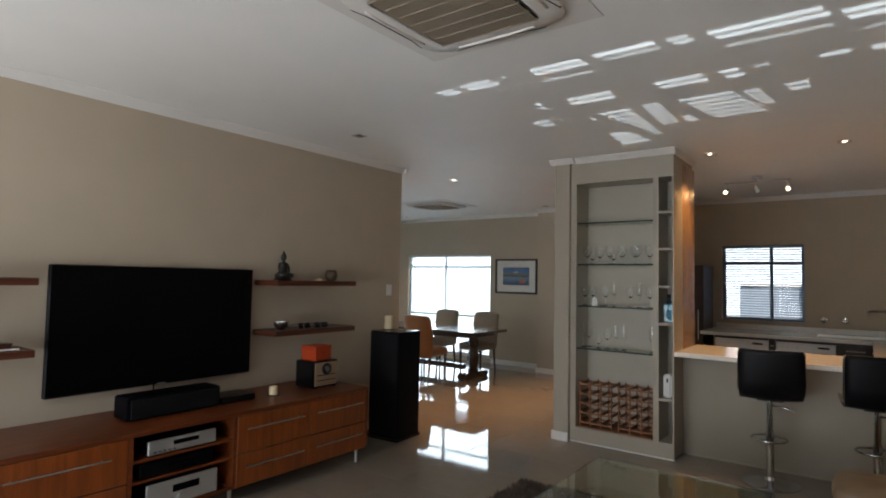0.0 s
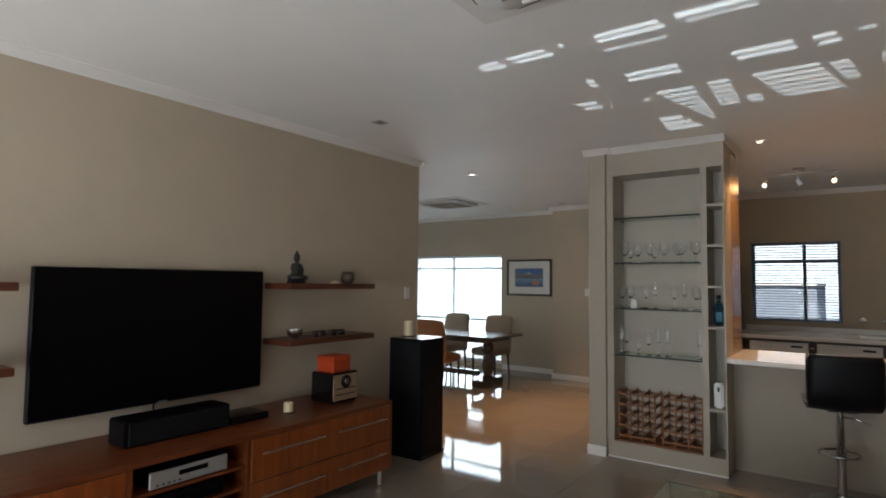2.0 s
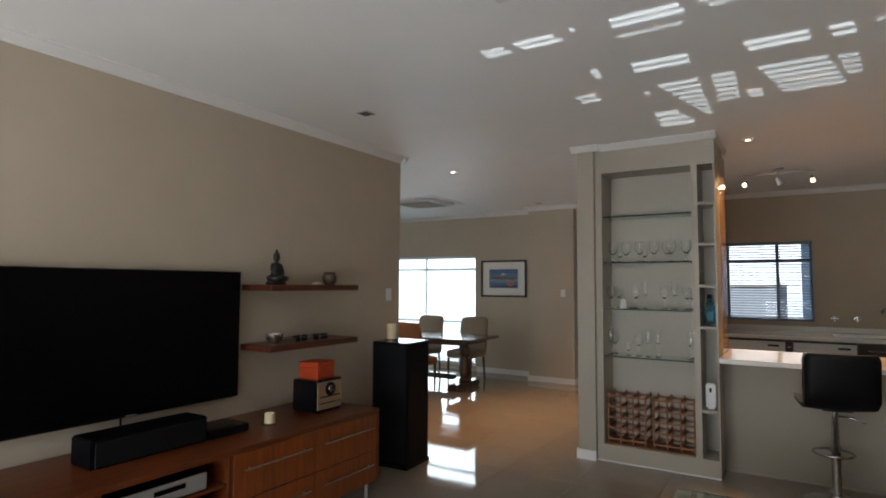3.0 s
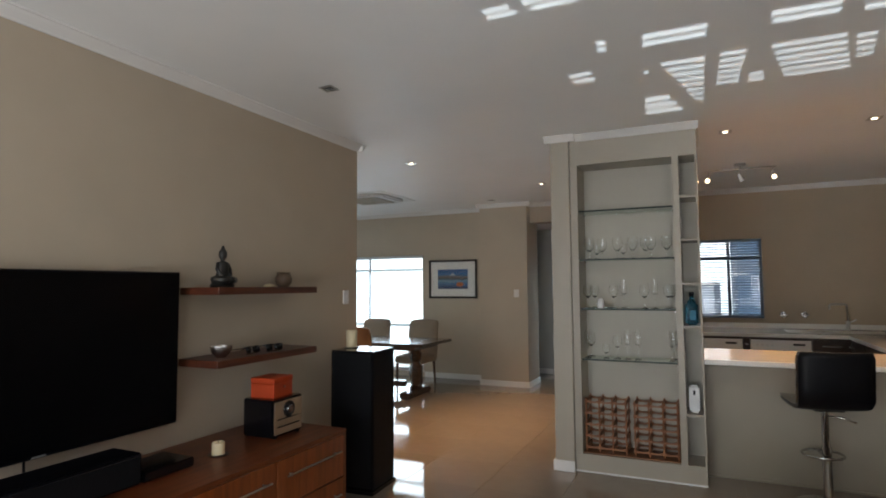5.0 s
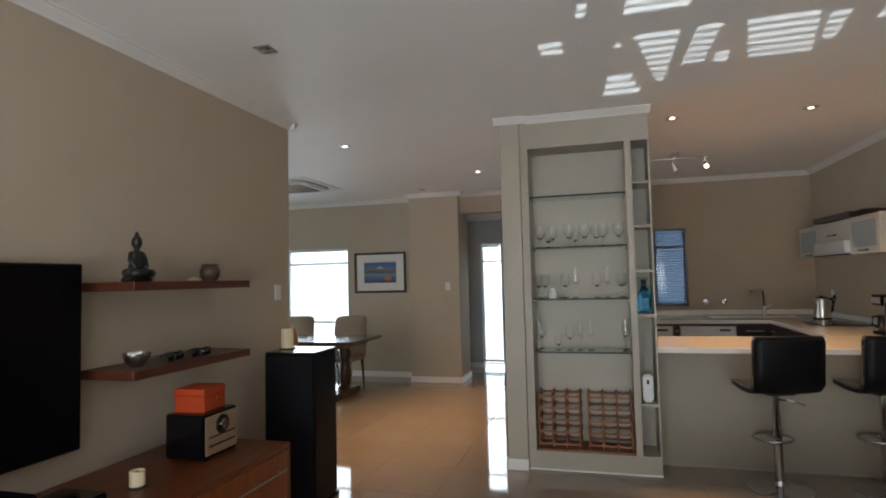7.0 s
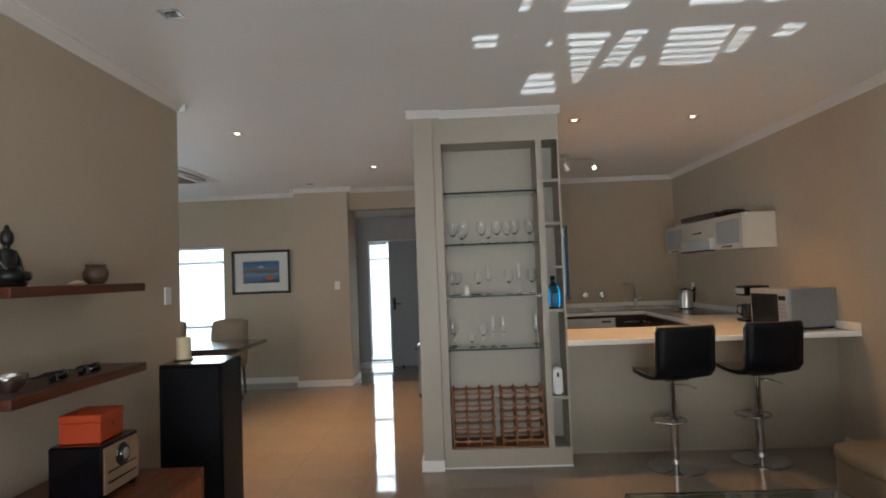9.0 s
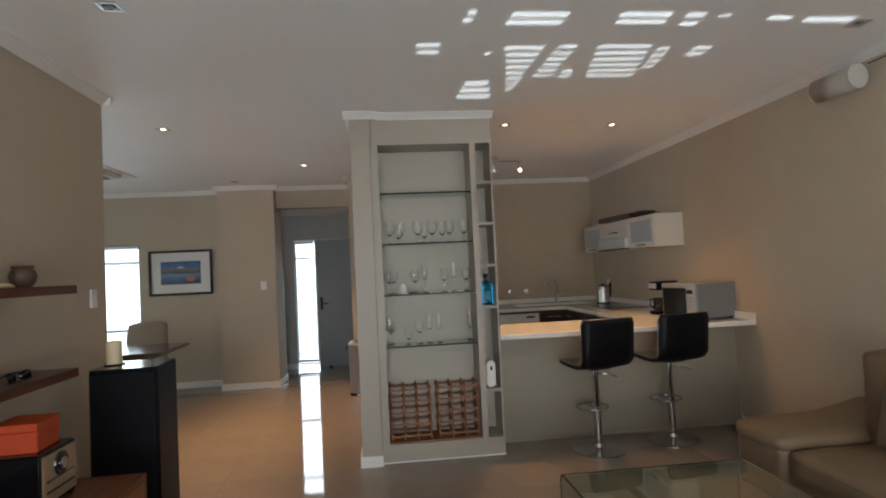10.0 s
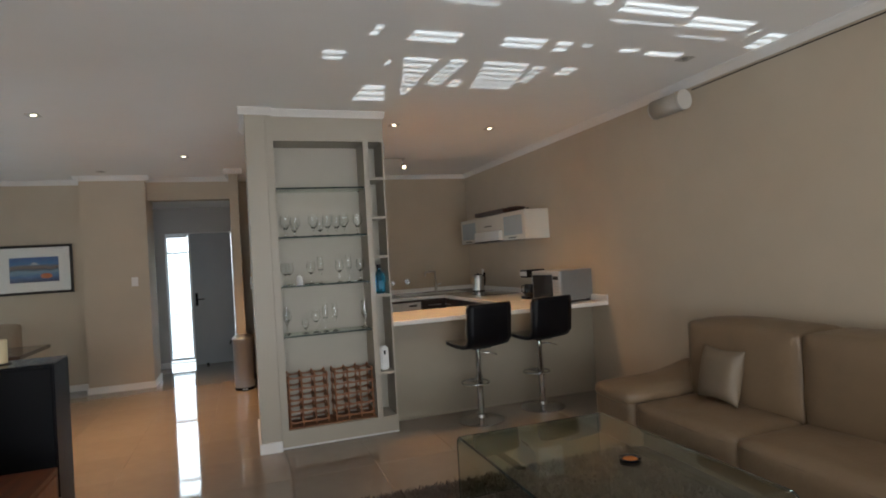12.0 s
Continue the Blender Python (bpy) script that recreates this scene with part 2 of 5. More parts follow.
# ---- mesh helpers ----
def box(bm, x0, y0, z0, x1, y1, z1, bevel=0.0, seg=1):
    r = bmesh.ops.create_cube(bm, size=1)
    vs = r["verts"]
    for v in vs:
        v.co = Vector((x0 + (x1 - x0) * (v.co.x + 0.5), y0 + (y1 - y0) * (v.co.y + 0.5), z0 + (z1 - z0) * (v.co.z + 0.5)))
    if bevel:
        es = list({e for v in vs for e in v.link_edges})
        bmesh.ops.bevel(bm, geom=es, offset=bevel, segments=seg, affect="EDGES", clamp_overlap=True)
    return bm


def lathe(bm, prof, cx=0, cy=0, cz=0, seg=20, m=None):
    """Turns a profile of (radius, height) round the z axis."""
    rings, flat = [], []
    for i, p in enumerate(prof):
        flat.append((p, False))
        if 0 < i < len(prof) - 1:
            a = Vector(p) - Vector(prof[i - 1])
            b = Vector(prof[i + 1]) - Vector(p)
            if a.length > 1e-6 and b.length > 1e-6 and a.angle(b) > 0.7:
                flat.append((p, True))
    for (r, z), _ in flat:
        if r < 1e-5:
            rings.append([bm.verts.new((cx, cy, cz + z))])
        else:
            rings.append([bm.verts.new((cx + r * math.cos(2 * math.pi * i / seg), cy + r * math.sin(2 * math.pi * i / seg), cz + z)) for i in range(seg)])
    faces = []
    for n, (a, b) in enumerate(zip(rings, rings[1:])):
        if flat[n + 1][1]:
            continue
        for i in range(seg):
            j = (i + 1) % seg
            q = [a[i % len(a)], a[j % len(a)], b[j % len(b)], b[i % len(b)]]
            q = list(dict.fromkeys(q))
            if len(q) > 2:
                faces.append(bm.faces.new(q))
    for f in faces:
        f.smooth = True
    if m:
        bmesh.ops.transform(bm, matrix=m, verts=[v for ring in rings for v in ring])
    return bm


def rod(bm, p, q, r, seg=10, r2=None):
    """A round bar from p to q."""
    p, q = Vector(p), Vector(q)
    d = q - p
    m = Matrix.Translation(p) @ d.to_track_quat("Z", "Y").to_matrix().to_4x4()
    r2 = r if r2 is None else r2
    return lathe(bm, [(0, 0), (r, 0), (r2, d.length), (0, d.length)], seg=seg, m=m)


def tube(bm, pts, r, seg=8, closed=False):
    """A round tube along a line of points."""
    pts = [Vector(p) for p in pts]
    n, rings = len(pts), []
    for i, p in enumerate(pts):
        a = pts[(i - 1) % n] if closed or i else p
        b = pts[(i + 1) % n] if closed or i < n - 1 else p
        qt = (b - a).to_track_quat("Z", "Y")
        rings.append([bm.verts.new(p + qt @ Vector((r * math.cos(2 * math.pi * k / seg), r * math.sin(2 * math.pi * k / seg), 0))) for k in range(seg)])
    for i in range(n if closed else n - 1):
        a, b = rings[i], rings[(i + 1) % n]
        off = 0
        if closed and i == n - 1:
            off = min(range(seg), key=lambda o: (b[o].co - a[0].co).length)
        for k in range(seg):
            f = bm.faces.new((a[k], a[(k + 1) % seg], b[(k + 1 + off) % seg], b[(k + off) % seg]))
            f.smooth = True
    if not closed:
        bm.faces.new(rings[0][::-1]), bm.faces.new(rings[-1])
    return bm


def prism(bm, outline, lo, hi, axis="x"):
    """Draws an outline out along an axis: x takes (y, z), y takes (x, z), z takes (x, y)."""
    put = {"x": lambda a, b, c: (c, a, b), "y": lambda a, b, c: (a, c, b), "z": lambda a, b, c: (a, b, c)}[axis]
    A = [bm.verts.new(put(a, b, lo)) for a, b in outline]
    B = [bm.verts.new(put(a, b, hi)) for a, b in outline]
    n = len(A)
    fs = [bm.faces.new(A), bm.faces.new(B)] + [bm.faces.new((A[i], A[(i + 1) % n], B[(i + 1) % n], B[i])) for i in range(n)]
    bmesh.ops.recalc_face_normals(bm, faces=fs)
    return bm


def part(name, bm, material, parent=None, label="", smooth=False):
    me = bpy.data.meshes.new(name)
    if smooth:
        for f in bm.faces:
            f.smooth = True
    bm.to_mesh(me)
    bm.free()
    me.materials.append(material)
    ob = new(name, me)
    if parent:
        ob.parent = parent
    if label:
        ob["label"] = label
    return ob


def bx(name, material, parent, x0, y0, z0, x1, y1, z1, bevel=0.0, label="", seg=1):
    return part(name, box(bmesh.new(), x0, y0, z0, x1, y1, z1, bevel, seg), material, parent, label)


def thing(name, label, category, x=0.0, y=0.0, z=0.0, rz=0.0, group=""):
    e = new(name)
    e.empty_display_size = 0.1
    e.matrix_world = pose(x, y, z, 0, 0, rz)
    return tagged(e, label, category, group)


def struct(name, bm, material, label=""):
    return tagged(part(name, bm, material), label, kind="structure")

# ---- the shell of the house ----
XR, XT, YK, YD, YC, YP = 0.965, -3.98, 8.98, 9.17, 5.34, 8.80


def wall(name, material, label, *boxes):
    bm = bmesh.new()
    for b in boxes:
        box(bm, *b)
    return struct(name, bm, material, label)


def opened(x0, x1, y0, y1, ox0, ox1, oz0, oz1, top=HC):
    """The four pieces of a wall along x around one opening."""
    p = [(x0, y0, 0, ox0, y1, top), (ox1, y0, 0, x1, y1, top), (ox0, y0, oz1, ox1, y1, top)]
    return p + ([(ox0, y0, 0, ox1, y1, oz0)] if oz0 > 0 else [])


wall("wall_west", WALL, "taupe painted wall behind the television", (XT - 0.22, -2.6, 0, XT, 4.8, HC))
wall("wall_dining_south", WALL, "taupe painted dining room wall", (-8.7, 4.58, 0, XT - 0.22, 4.8, HC))
wall("wall_dining_west", WALL, "taupe painted dining room end wall", (-8.9, 4.58, 0, -8.7, 5.0, HC), (-8.9, 7.4, 0, -8.7, 9.39, HC), (-8.9, 5.0, 2.2, -8.7, 7.4, HC))
wall("wall_nib", WALL, "taupe painted wall end beside the hall opening", (-2.57, 8.3, 0, -2.46, YK - 0.001, HC))
wall("wall_dining_north", WALL, "taupe painted wall with the dining window", *opened(-8.7, -4.36, YD, YD + 0.22, -7.54, -5.53, 0.1, 2.03))
wall("wall_pier", WALL, "taupe painted pier beside the hall opening", (-4.36, YP, 0, -3.61, YD + 0.22, HC))
wall("wall_kitchen_north", WALLK, "taupe kitchen wall with a window, warm dim light put into its colour", *opened(-2.585, XR, YK, YK + 0.2, -1.53, -0.525, 1.06, 2.10))
wall("wall_hall_head", WALL, "taupe painted head over the hall opening", (-3.61, YK, 2.46, -2.585, YK + 0.2, HC))
wall("wall_hall_east", HALLP, "grey painted hall wall", (-2.585, YK + 0.2, 0, -2.4, 10.25, HC))
wall("wall_hall_west", HALLP, "grey painted hall side wall", (-4.56, YD + 0.22, 0, -4.36, 10.25, HC))
wall("wall_hall_north", HALLP, "grey painted wall round the entrance door", *opened(-4.56, -2.4, 10.25, 10.4, -3.586, -2.62, 0.0, 2.08))
wall("wall_east", WALL, "taupe painted wall behind the sofa", (XR, -2.6, 0, XR + 0.2, YK + 0.2, HC))
wall("wall_south", WALL, "taupe painted wall round the garden doors", *opened(XT - 0.22, XR + 0.2, -2.8, -2.6, -3.8, 0.4, 0.0, 2.55))
bm = bmesh.new()
box(bm, -8.9, -2.8, HC, XR + 0.2, 10.45, HC + 0.2)
struct("ceiling", bm, CEIL, "smooth white painted ceiling")
bm = bmesh.new()
box(bm, -4.36, YD + 0.221, 2.47, -2.585, 10.25, 2.51)
box(bm, -3.61, YK + 0.2, 2.47, -2.585, YD + 0.22, 2.51)
struct("ceiling_hall", bm, CEIL, "lower white ceiling of the entrance hall")


def cornice(name, run, side, flip=1):
    """A stepped plaster cornice along a wall. run: start and end; side: x or y of the wall's face, and the way that the room lies."""
    (ax, ay), (bx_, by) = run
    prof = [(0, 0), (0, -0.058), (0.01, -0.058), (0.015, -0.048), (0.04, -0.022), (0.048, -0.01), (0.058, -0.008), (0.058, 0)]
    bm = bmesh.new()
    if ax == bx_:
        prism(bm, [(ax + side * a, HC + b) for a, b in prof], ay, by, "y")
    else:
        prism(bm, [(ay + side * a, HC + b) for a, b in prof], ax, bx_, "x")
    return struct(name, bm, TRIM, "white plaster cornice")


cornice("trim_cornice_west", ((XT, -2.6), (XT, 4.8)), 1)
cornice("trim_cornice_west_end", ((-8.7, 4.8), (XT + 0.058, 4.8)), 1)
cornice("trim_cornice_dining", ((-8.7, YD), (-4.36, YD)), -1)
cornice("trim_cornice_dining_end", ((-8.7, 4.8), (-8.7, YD)), 1)
cornice("trim_cornice_pier_side", ((-4.36, YP - 0.058), (-4.36, YD)), -1)
cornice("trim_cornice_pier", ((-4.418, YP), (-3.552, YP)), -1)
cornice("trim_cornice_pier_return", ((-3.61, YP), (-3.61, YK)), 1)
cornice("trim_cornice_kitchen", ((-3.61, YK), (XR, YK)), -1)
cornice("trim_cornice_nib", ((-2.628, 8.3), (-2.40, 8.3)), -1)
cornice("trim_cornice_nib_side", ((-2.57, 8.242), (-2.57, YK)), -1)
cornice("trim_cornice_east", ((XR, -2.6), (XR, YK)), -1)
cornice("trim_cornice_south", ((XT, -2.6), (XR, -2.6)), 1)


def skirting(name, x0, y0, x1, y1):
    bm = bmesh.new()
    box(bm, x0, y0, 0, x1, y1, 0.085, 0.004)
    return struct(name, bm, TRIM, "white painted skirting board")


skirting("baseboard_dining", -5.5, YD - 0.015, -4.36, YD)
skirting("baseboard_pier_side", -4.375, YP - 0.015, -4.36, YD - 0.015)
skirting("baseboard_pier", -4.36, YP - 0.015, -3.61, YP)
skirting("baseboard_pier_hall", -3.61, YP - 0.015, -3.595, YD + 0.22)
skirting("baseboard_west", XT, -2.6, XT + 0.015, 4.8)
skirting("baseboard_east", XR - 0.015, -2.6, XR, 5.6)
skirting("baseboard_nib", -2.585, 8.285, -2.45, 8.3)
skirting("baseboard_hall", -4.36, 10.235, -3.59, 10.25)
# floor bed; its tiles are laid at the end
bm = bmesh.new()
box(bm, -8.9, -2.8, -0.2, XR + 0.2, 10.45, -0.004)
floor = struct("floor", bm, GROUT, "polished cream porcelain tile floor")
# outside
bm = bmesh.new()
bmesh.ops.create_grid(bm, x_segments=1, y_segments=1, size=300)
bmesh.ops.translate(bm, verts=bm.verts, vec=(0, 0, -0.25))
struct("ground", bm, PAVE, "pale paved ground outside")

# ---- the column with the display cabinet ----
CX0, CX1, CB = -2.372, -1.24, 6.1
col = thing("display_cabinet", "stone-painted built-in display cabinet with glass shelves and a cubby strip", "cabinet", 0, 0, 0)
F, B2 = YC, YC + 0.30
bx("side_wall", CABP, col, CX0, F - 0.038, 0, -2.2155, CB, HC, 0.003)
bx("plinth", CABP, col, -2.215, F, 0.012, CX1, B2, 0.145, 0.002)
bx("head_panel", CABP, col, -2.215, F, 2.51, CX1, B2, HC)
bx("stile", CABP, col, -2.215, F, 0.145, -2.157, B2, 2.51)
bx("divider", CABP, col, -1.42, F, 0.145, -1.372, B2, 2.51)
bx("edge_strip", CABP, col, -1.254, F, 0.145, CX1, B2, 2.51)
bx("back_panel", CABB, col, -2.157, B2, 0.012, CX1 - 0.006, B2 + 0.02, HC)
bx("core", WALL, col, -2.215, B2 + 0.02, 0, CX1 - 0.02, CB, HC)
bx("wood_side_panel", PANELW, col, CX1 - 0.018, B2 + 0.021, 0.0, CX1, CB, HC - 0.09, label="glossy beech side panel")
bx("rack_floor", RACKW, col, -2.156, F + 0.03, 0.1455, -1.421, B2, 0.152)
for z in (2.19, 1.855, 1.515, 1.18, 0.515):
    bx("cubby_shelf", CABP, col, -1.371, F + 0.004, z - 0.011, -1.255, B2 - 0.001, z + 0.011)
GEDGE = mat("dark_green_glass_edge", (0.012, 0.026, 0.022), 0.35, var=0.1, scale=20, spec=0.2)
for z in (2.12, 1.715, 1.31, 0.90):
    s = bx("glass_shelf", GSHELF, col, -2.154, F + 0.02, z - 0.005, -1.423, B2 - 0.005, z + 0.005, label="clear glass shelf with a green edge")
    bx("glass_edge", GEDGE, s, -2.154, F + 0.0125, z - 0.0065, -1.423, F + 0.0199, z + 0.0065)
    for px in (-2.148, -1.429):
        for py in (F + 0.05, B2 - 0.05):
            part("shelf_pin", rod(bmesh.new(), (px, py, z - 0.02), (px, py, z - 0.006), 0.006, 8), CHROME, col)
bm = bmesh.new()
box(bm, -2.2145, F + 0.0005, 0.0, CX1, F + 0.012, 0.0115)
part("shadow_gap_strip", bm, TRIM, col)
cr = [(0, 0), (0, -0.05), (0.01, -0.05), (0.014, -0.04), (0.035, -0.02), (0.045, -0.01), (0.055, -0.008), (0.055, 0)]
bm = bmesh.new()
prism(bm, [(F - a, HC + b) for a, b in cr], -2.165, CX1 + 0.02, "x")
prism(bm, [(F - 0.038 - a, HC + b) for a, b in cr], CX0 - 0.045, -2.165, "x")
part("crown_front", bm, TRIM, col, "white stepped cornice")
bm = bmesh.new()
prism(bm, [(CX0 - 0.82 * a, HC + b) for a, b in cr], F - 0.038, CB, "y")
part("crown_side", bm, TRIM, col)
bm = bmesh.new()
prism(bm, [(CX1 + 0.36 * a, HC + b) for a, b in cr], F, CB, "y")
part("crown_side", bm, TRIM, col)
bm = bmesh.new()
box(bm, CX0 - 0.015, F - 0.054, 0, CX0 - 0.0002, CB, 0.085, 0.003)
box(bm, CX0, F - 0.054, 0, -2.212, F - 0.0382, 0.085, 0.003)
part("skirting", bm, TRIM, col, "white painted skirting board")

# ---- the television wall ----
tv = thing("television", "large black flat television mounted on the wall", "television", XT, 2.155, 0.77)
bx("body", BLACKM, tv, 0.06, -0.718, 0, 0.10, 0.718, 0.825, 0.006)
bx("screen", SCREEN, tv, 0.1001, -0.708, 0.016, 0.103, 0.708, 0.815)
bx("wall_bracket", BLACKM, tv, 0.0, -0.2, 0.25, 0.06, 0.2, 0.6)
bx("logo_bar", SILVER, tv, 0.1, -0.03, 0.004, 0.1015, 0.03, 0.011)
bm = tube(bmesh.new(), [(0.03, -0.02, 0.01), (0.035, -0.02, -0.08), (0.03, 0.0, -0.145)], 0.006)
part("power_cable", bm, BLACKM, tv)


def floating_shelf(y0, y1, z, lab):
    s = thing("floating_shelf", lab, "shelf", XT, (y0 + y1) / 2, z, group="shelves beside the television")
    h = (y1 - y0) / 2
    bx("board", SHELFW, s, 0, -h, 0, 0.305, h, 0.042, 0.003)
    return s


SU, SL = 1.468, 1.058
floating_shelf(2.955, 3.84, SU, "thick mahogany floating shelf holding a seated statue")
floating_shelf(2.955, 3.84, SL, "thick mahogany floating shelf with a silver bowl")
floating_shelf(0.46, 1.315, SU, "thick mahogany floating shelf, empty")
floating_shelf(0.46, 1.315, SL, "thick mahogany floating shelf with small boxes")

# console
CF, CT = -3.29, 0.622
con = thing("media_console", "long low cherry-wood media console with drawers and an open bay", "cabinet", 0, 0, 0)
bx("top", CHERRY, con, XT + 0.02, 0.25, CT - 0.028, CF, 3.64, CT, 0.002)
bx("bottom", CHERRY, con, XT + 0.02, 0.25, 0.11, CF - 0.02, 3.64, 0.132)
bx("back", CHERRY, con, XT + 0.02, 0.25, 0.132, XT + 0.035, 3.64, CT - 0.028)
for y in (0.25, 1.68, 2.36, 3.615):
    bx("upright", CHERRY, con, XT + 0.035, y, 0.132, CF - 0.002, y + 0.025, CT - 0.0285)
for z in (0.315, 0.438):
    bx("bay_shelf", CHERRY, con, XT + 0.036, 1.706, z, CF - 0.012, 2.359, z + 0.016)


def drawer(y0, y1, z0, z1):
    d = bx("drawer", CHERRYF, con, CF - 0.02, y0 + 0.003, z0 + 0.003, CF, y1 - 0.003, z1 - 0.003, 0.002)
    yc, hw = (y0 + y1) / 2, min(0.25, (y1 - y0) * 0.4)
    zc = z1 - 0.09
    bm = bmesh.new()
    rod(bm, (CF + 0.028, yc - hw, zc), (CF + 0.028, yc + hw, zc), 0.005)
    for s in (-1, 1):
        rod(bm, (CF, yc + s * (hw - 0.04), zc), (CF + 0.028, yc + s * (hw - 0.04), zc), 0.004)
    part("bar_handle", bm, STEEL, d, "thin steel bar handle")


for y0, y1 in ((0.276, 0.97), (0.97, 1.679), (2.386, 3.0), (3.0, 3.614)):
    drawer(y0, y1, 0.338, CT - 0.029)
    drawer(y0, y1, 0.115, 0.338)
for y in (0.4, 1.69, 2.37, 3.56):
    for x in (XT + 0.1, CF - 0.05):
        bm = bmesh.new()
        rod(bm, (x, y, 0), (x, y, 0.1095), 0.014, 14)
        part("leg", bm, STEEL, con, "round steel leg")


def hifi(z, h, material, lab, y0, y1, knob):
    d = thing("hifi_unit", lab, "stereo", CF - 0.02, (y0 + y1) / 2, z, group="stereo units in the console")
    w = (y1 - y0) / 2
    bx("case", BLACKM, d, -0.36, -w, 0.006, -0.012, w, h, 0.003)
    bx("front_panel", material, d, -0.012, -w, 0.006, 0, w, h, 0.003)
    bx("display", SCREEN, d, 0.0, -w * 0.3, h * 0.5, 0.002, w * 0.45, h * 0.78)
    bm = bmesh.new()
    if knob:
        rod(bm, (0, -w * 0.1, h * 0.28), (0.02, -w * 0.1, h * 0.28), 0.018, 18)
        part("volume_knob", bm, material, d)
        bm = bmesh.new()
    for k in range(5):
        box(bm, 0, -w * 0.85 + k * 0.03, h * 0.2, 0.003, -w * 0.85 + k * 0.03 + 0.015, h * 0.27)
    part("buttons", bm, DARKG, d)
    for fy in (-w * 0.8, w * 0.8):
        bx("foot", BLACKM, d, -0.06, fy - 0.015, 0, -0.03, fy + 0.015, 0.006)
    return d


hifi(0.455, 0.09, SILVER, "slim silver disc player on the console shelf", 1.80, 2.24, False)
hifi(0.332, 0.085, BLACKM, "black stereo tuner on the console shelf", 1.76, 2.22, False)
hifi(0.132, 0.155, SILVER, "silver stereo amplifier with a round knob", 1.80, 2.26, True)

sp = thing("centre_speaker", "long black centre speaker lying on the console", "speaker", -3.65, 2.105, CT)
bx("case", BLACKM, sp, -0.11, -0.315, 0, 0.085, 0.315, 0.142, 0.008, seg=2)
bx("grille", DARKG, sp, 0.0855, -0.3, 0.01, 0.095, 0.3, 0.132, 0.004)
st = thing("set_top_box", "flat black set-top box on the console", "electronics", -3.66, 2.56, CT)
bx("case", BLACK, st, -0.11, -0.14, 0.004, 0.11, 0.14, 0.05, 0.006, seg=2)
for fx in (-0.08, 0.08):
    for fy in (-0.1, 0.1):
        bx("foot", BLACKM, st, fx - 0.01, fy - 0.01, 0, fx + 0.01, fy + 0.01, 0.004)

# the tall speaker beside the console
tw = thing("tower_speaker", "tall black floor-standing speaker beside the console", "speaker", -3.64, 4.36, 0, 3)
bx("cabinet", BLACKM, tw, -0.17, -0.17, 0.03, 0.19, 0.17, 1.025, 0.006, seg=2)
bx("grille", DARKG, tw, -0.16, -0.182, 0.05, 0.18, -0.171, 1.01, 0.004)
bx("plinth", BLACK, tw, -0.18, -0.19, 0, 0.20, 0.18, 0.03, 0.004)
bx("top_plate", BLACK, tw, -0.17, -0.17, 1.0251, 0.19, 0.17, 1.03, 0.002, label="shiny black top")

# ---- the kitchen ----
ZB, ZT = 0.905, 0.945
bar = thing("breakfast_bar", "white quartz breakfast bar on a painted panel", "counter", 0, 0, 0)
bx("worktop", WHITEQ, bar, CX1 + 0.001, 5.34, ZB, XR - 0.001, 6.18, ZT, 0.004)
BARP = mat("taupe_bar_panel_paint", (0.285, 0.245, 0.188), 0.5, var=0.04, scale=4)
bx("front_panel", BARP, bar, CX1 + 0.001, 5.64, 0.0, XR - 0.001, 5.70, ZB - 0.0005)
bx("upstand", WHITEQ, bar, XR - 0.022, 5.341, ZT + 0.0005, XR - 0.001, 6.18, ZT + 0.06, 0.002)
bx("floor_strip", BARP, bar, CX1 + 0.002, 5.628, 0.0, XR - 0.017, 5.6395, 0.014)
for ux in (CX1 + 0.02, -0.5):
    bx("door_front", DARKW, bar, ux, 6.12, 0.1, ux + 0.7, 6.14, ZB - 0.02, 0.002)
bx("carcass", DARKW, bar, CX1 + 0.01, 5.701, 0.1, 0.25, 6.12, ZB - 0.001)
bx("kick", DARKW, bar, CX1 + 0.01, 5.75, 0.0, 0.25, 6.05, 0.0995)

wt2 = thing("kitchen_worktop", "white quartz L-shaped kitchen worktop with an upstand", "counter", 0, 0, ZT)
bx("back_run", WHITEQ, wt2, -1.6, 7.98, -0.04, XR - 0.001, YK - 0.001, 0, 0.003)
bx("side_run", WHITEQ, wt2, 0.17, 6.1815, -0.04, XR - 0.001, 7.9795, 0, 0.003)
bx("back_upstand", WHITEQ, wt2, -1.6, YK - 0.02, 0.0005, XR - 0.022, YK - 0.001, 0.06, 0.002)
bx("side_upstand", WHITEQ, wt2, XR - 0.021, 6.1815, 0.0005, XR - 0.001, YK - 0.001, 0.06, 0.002)


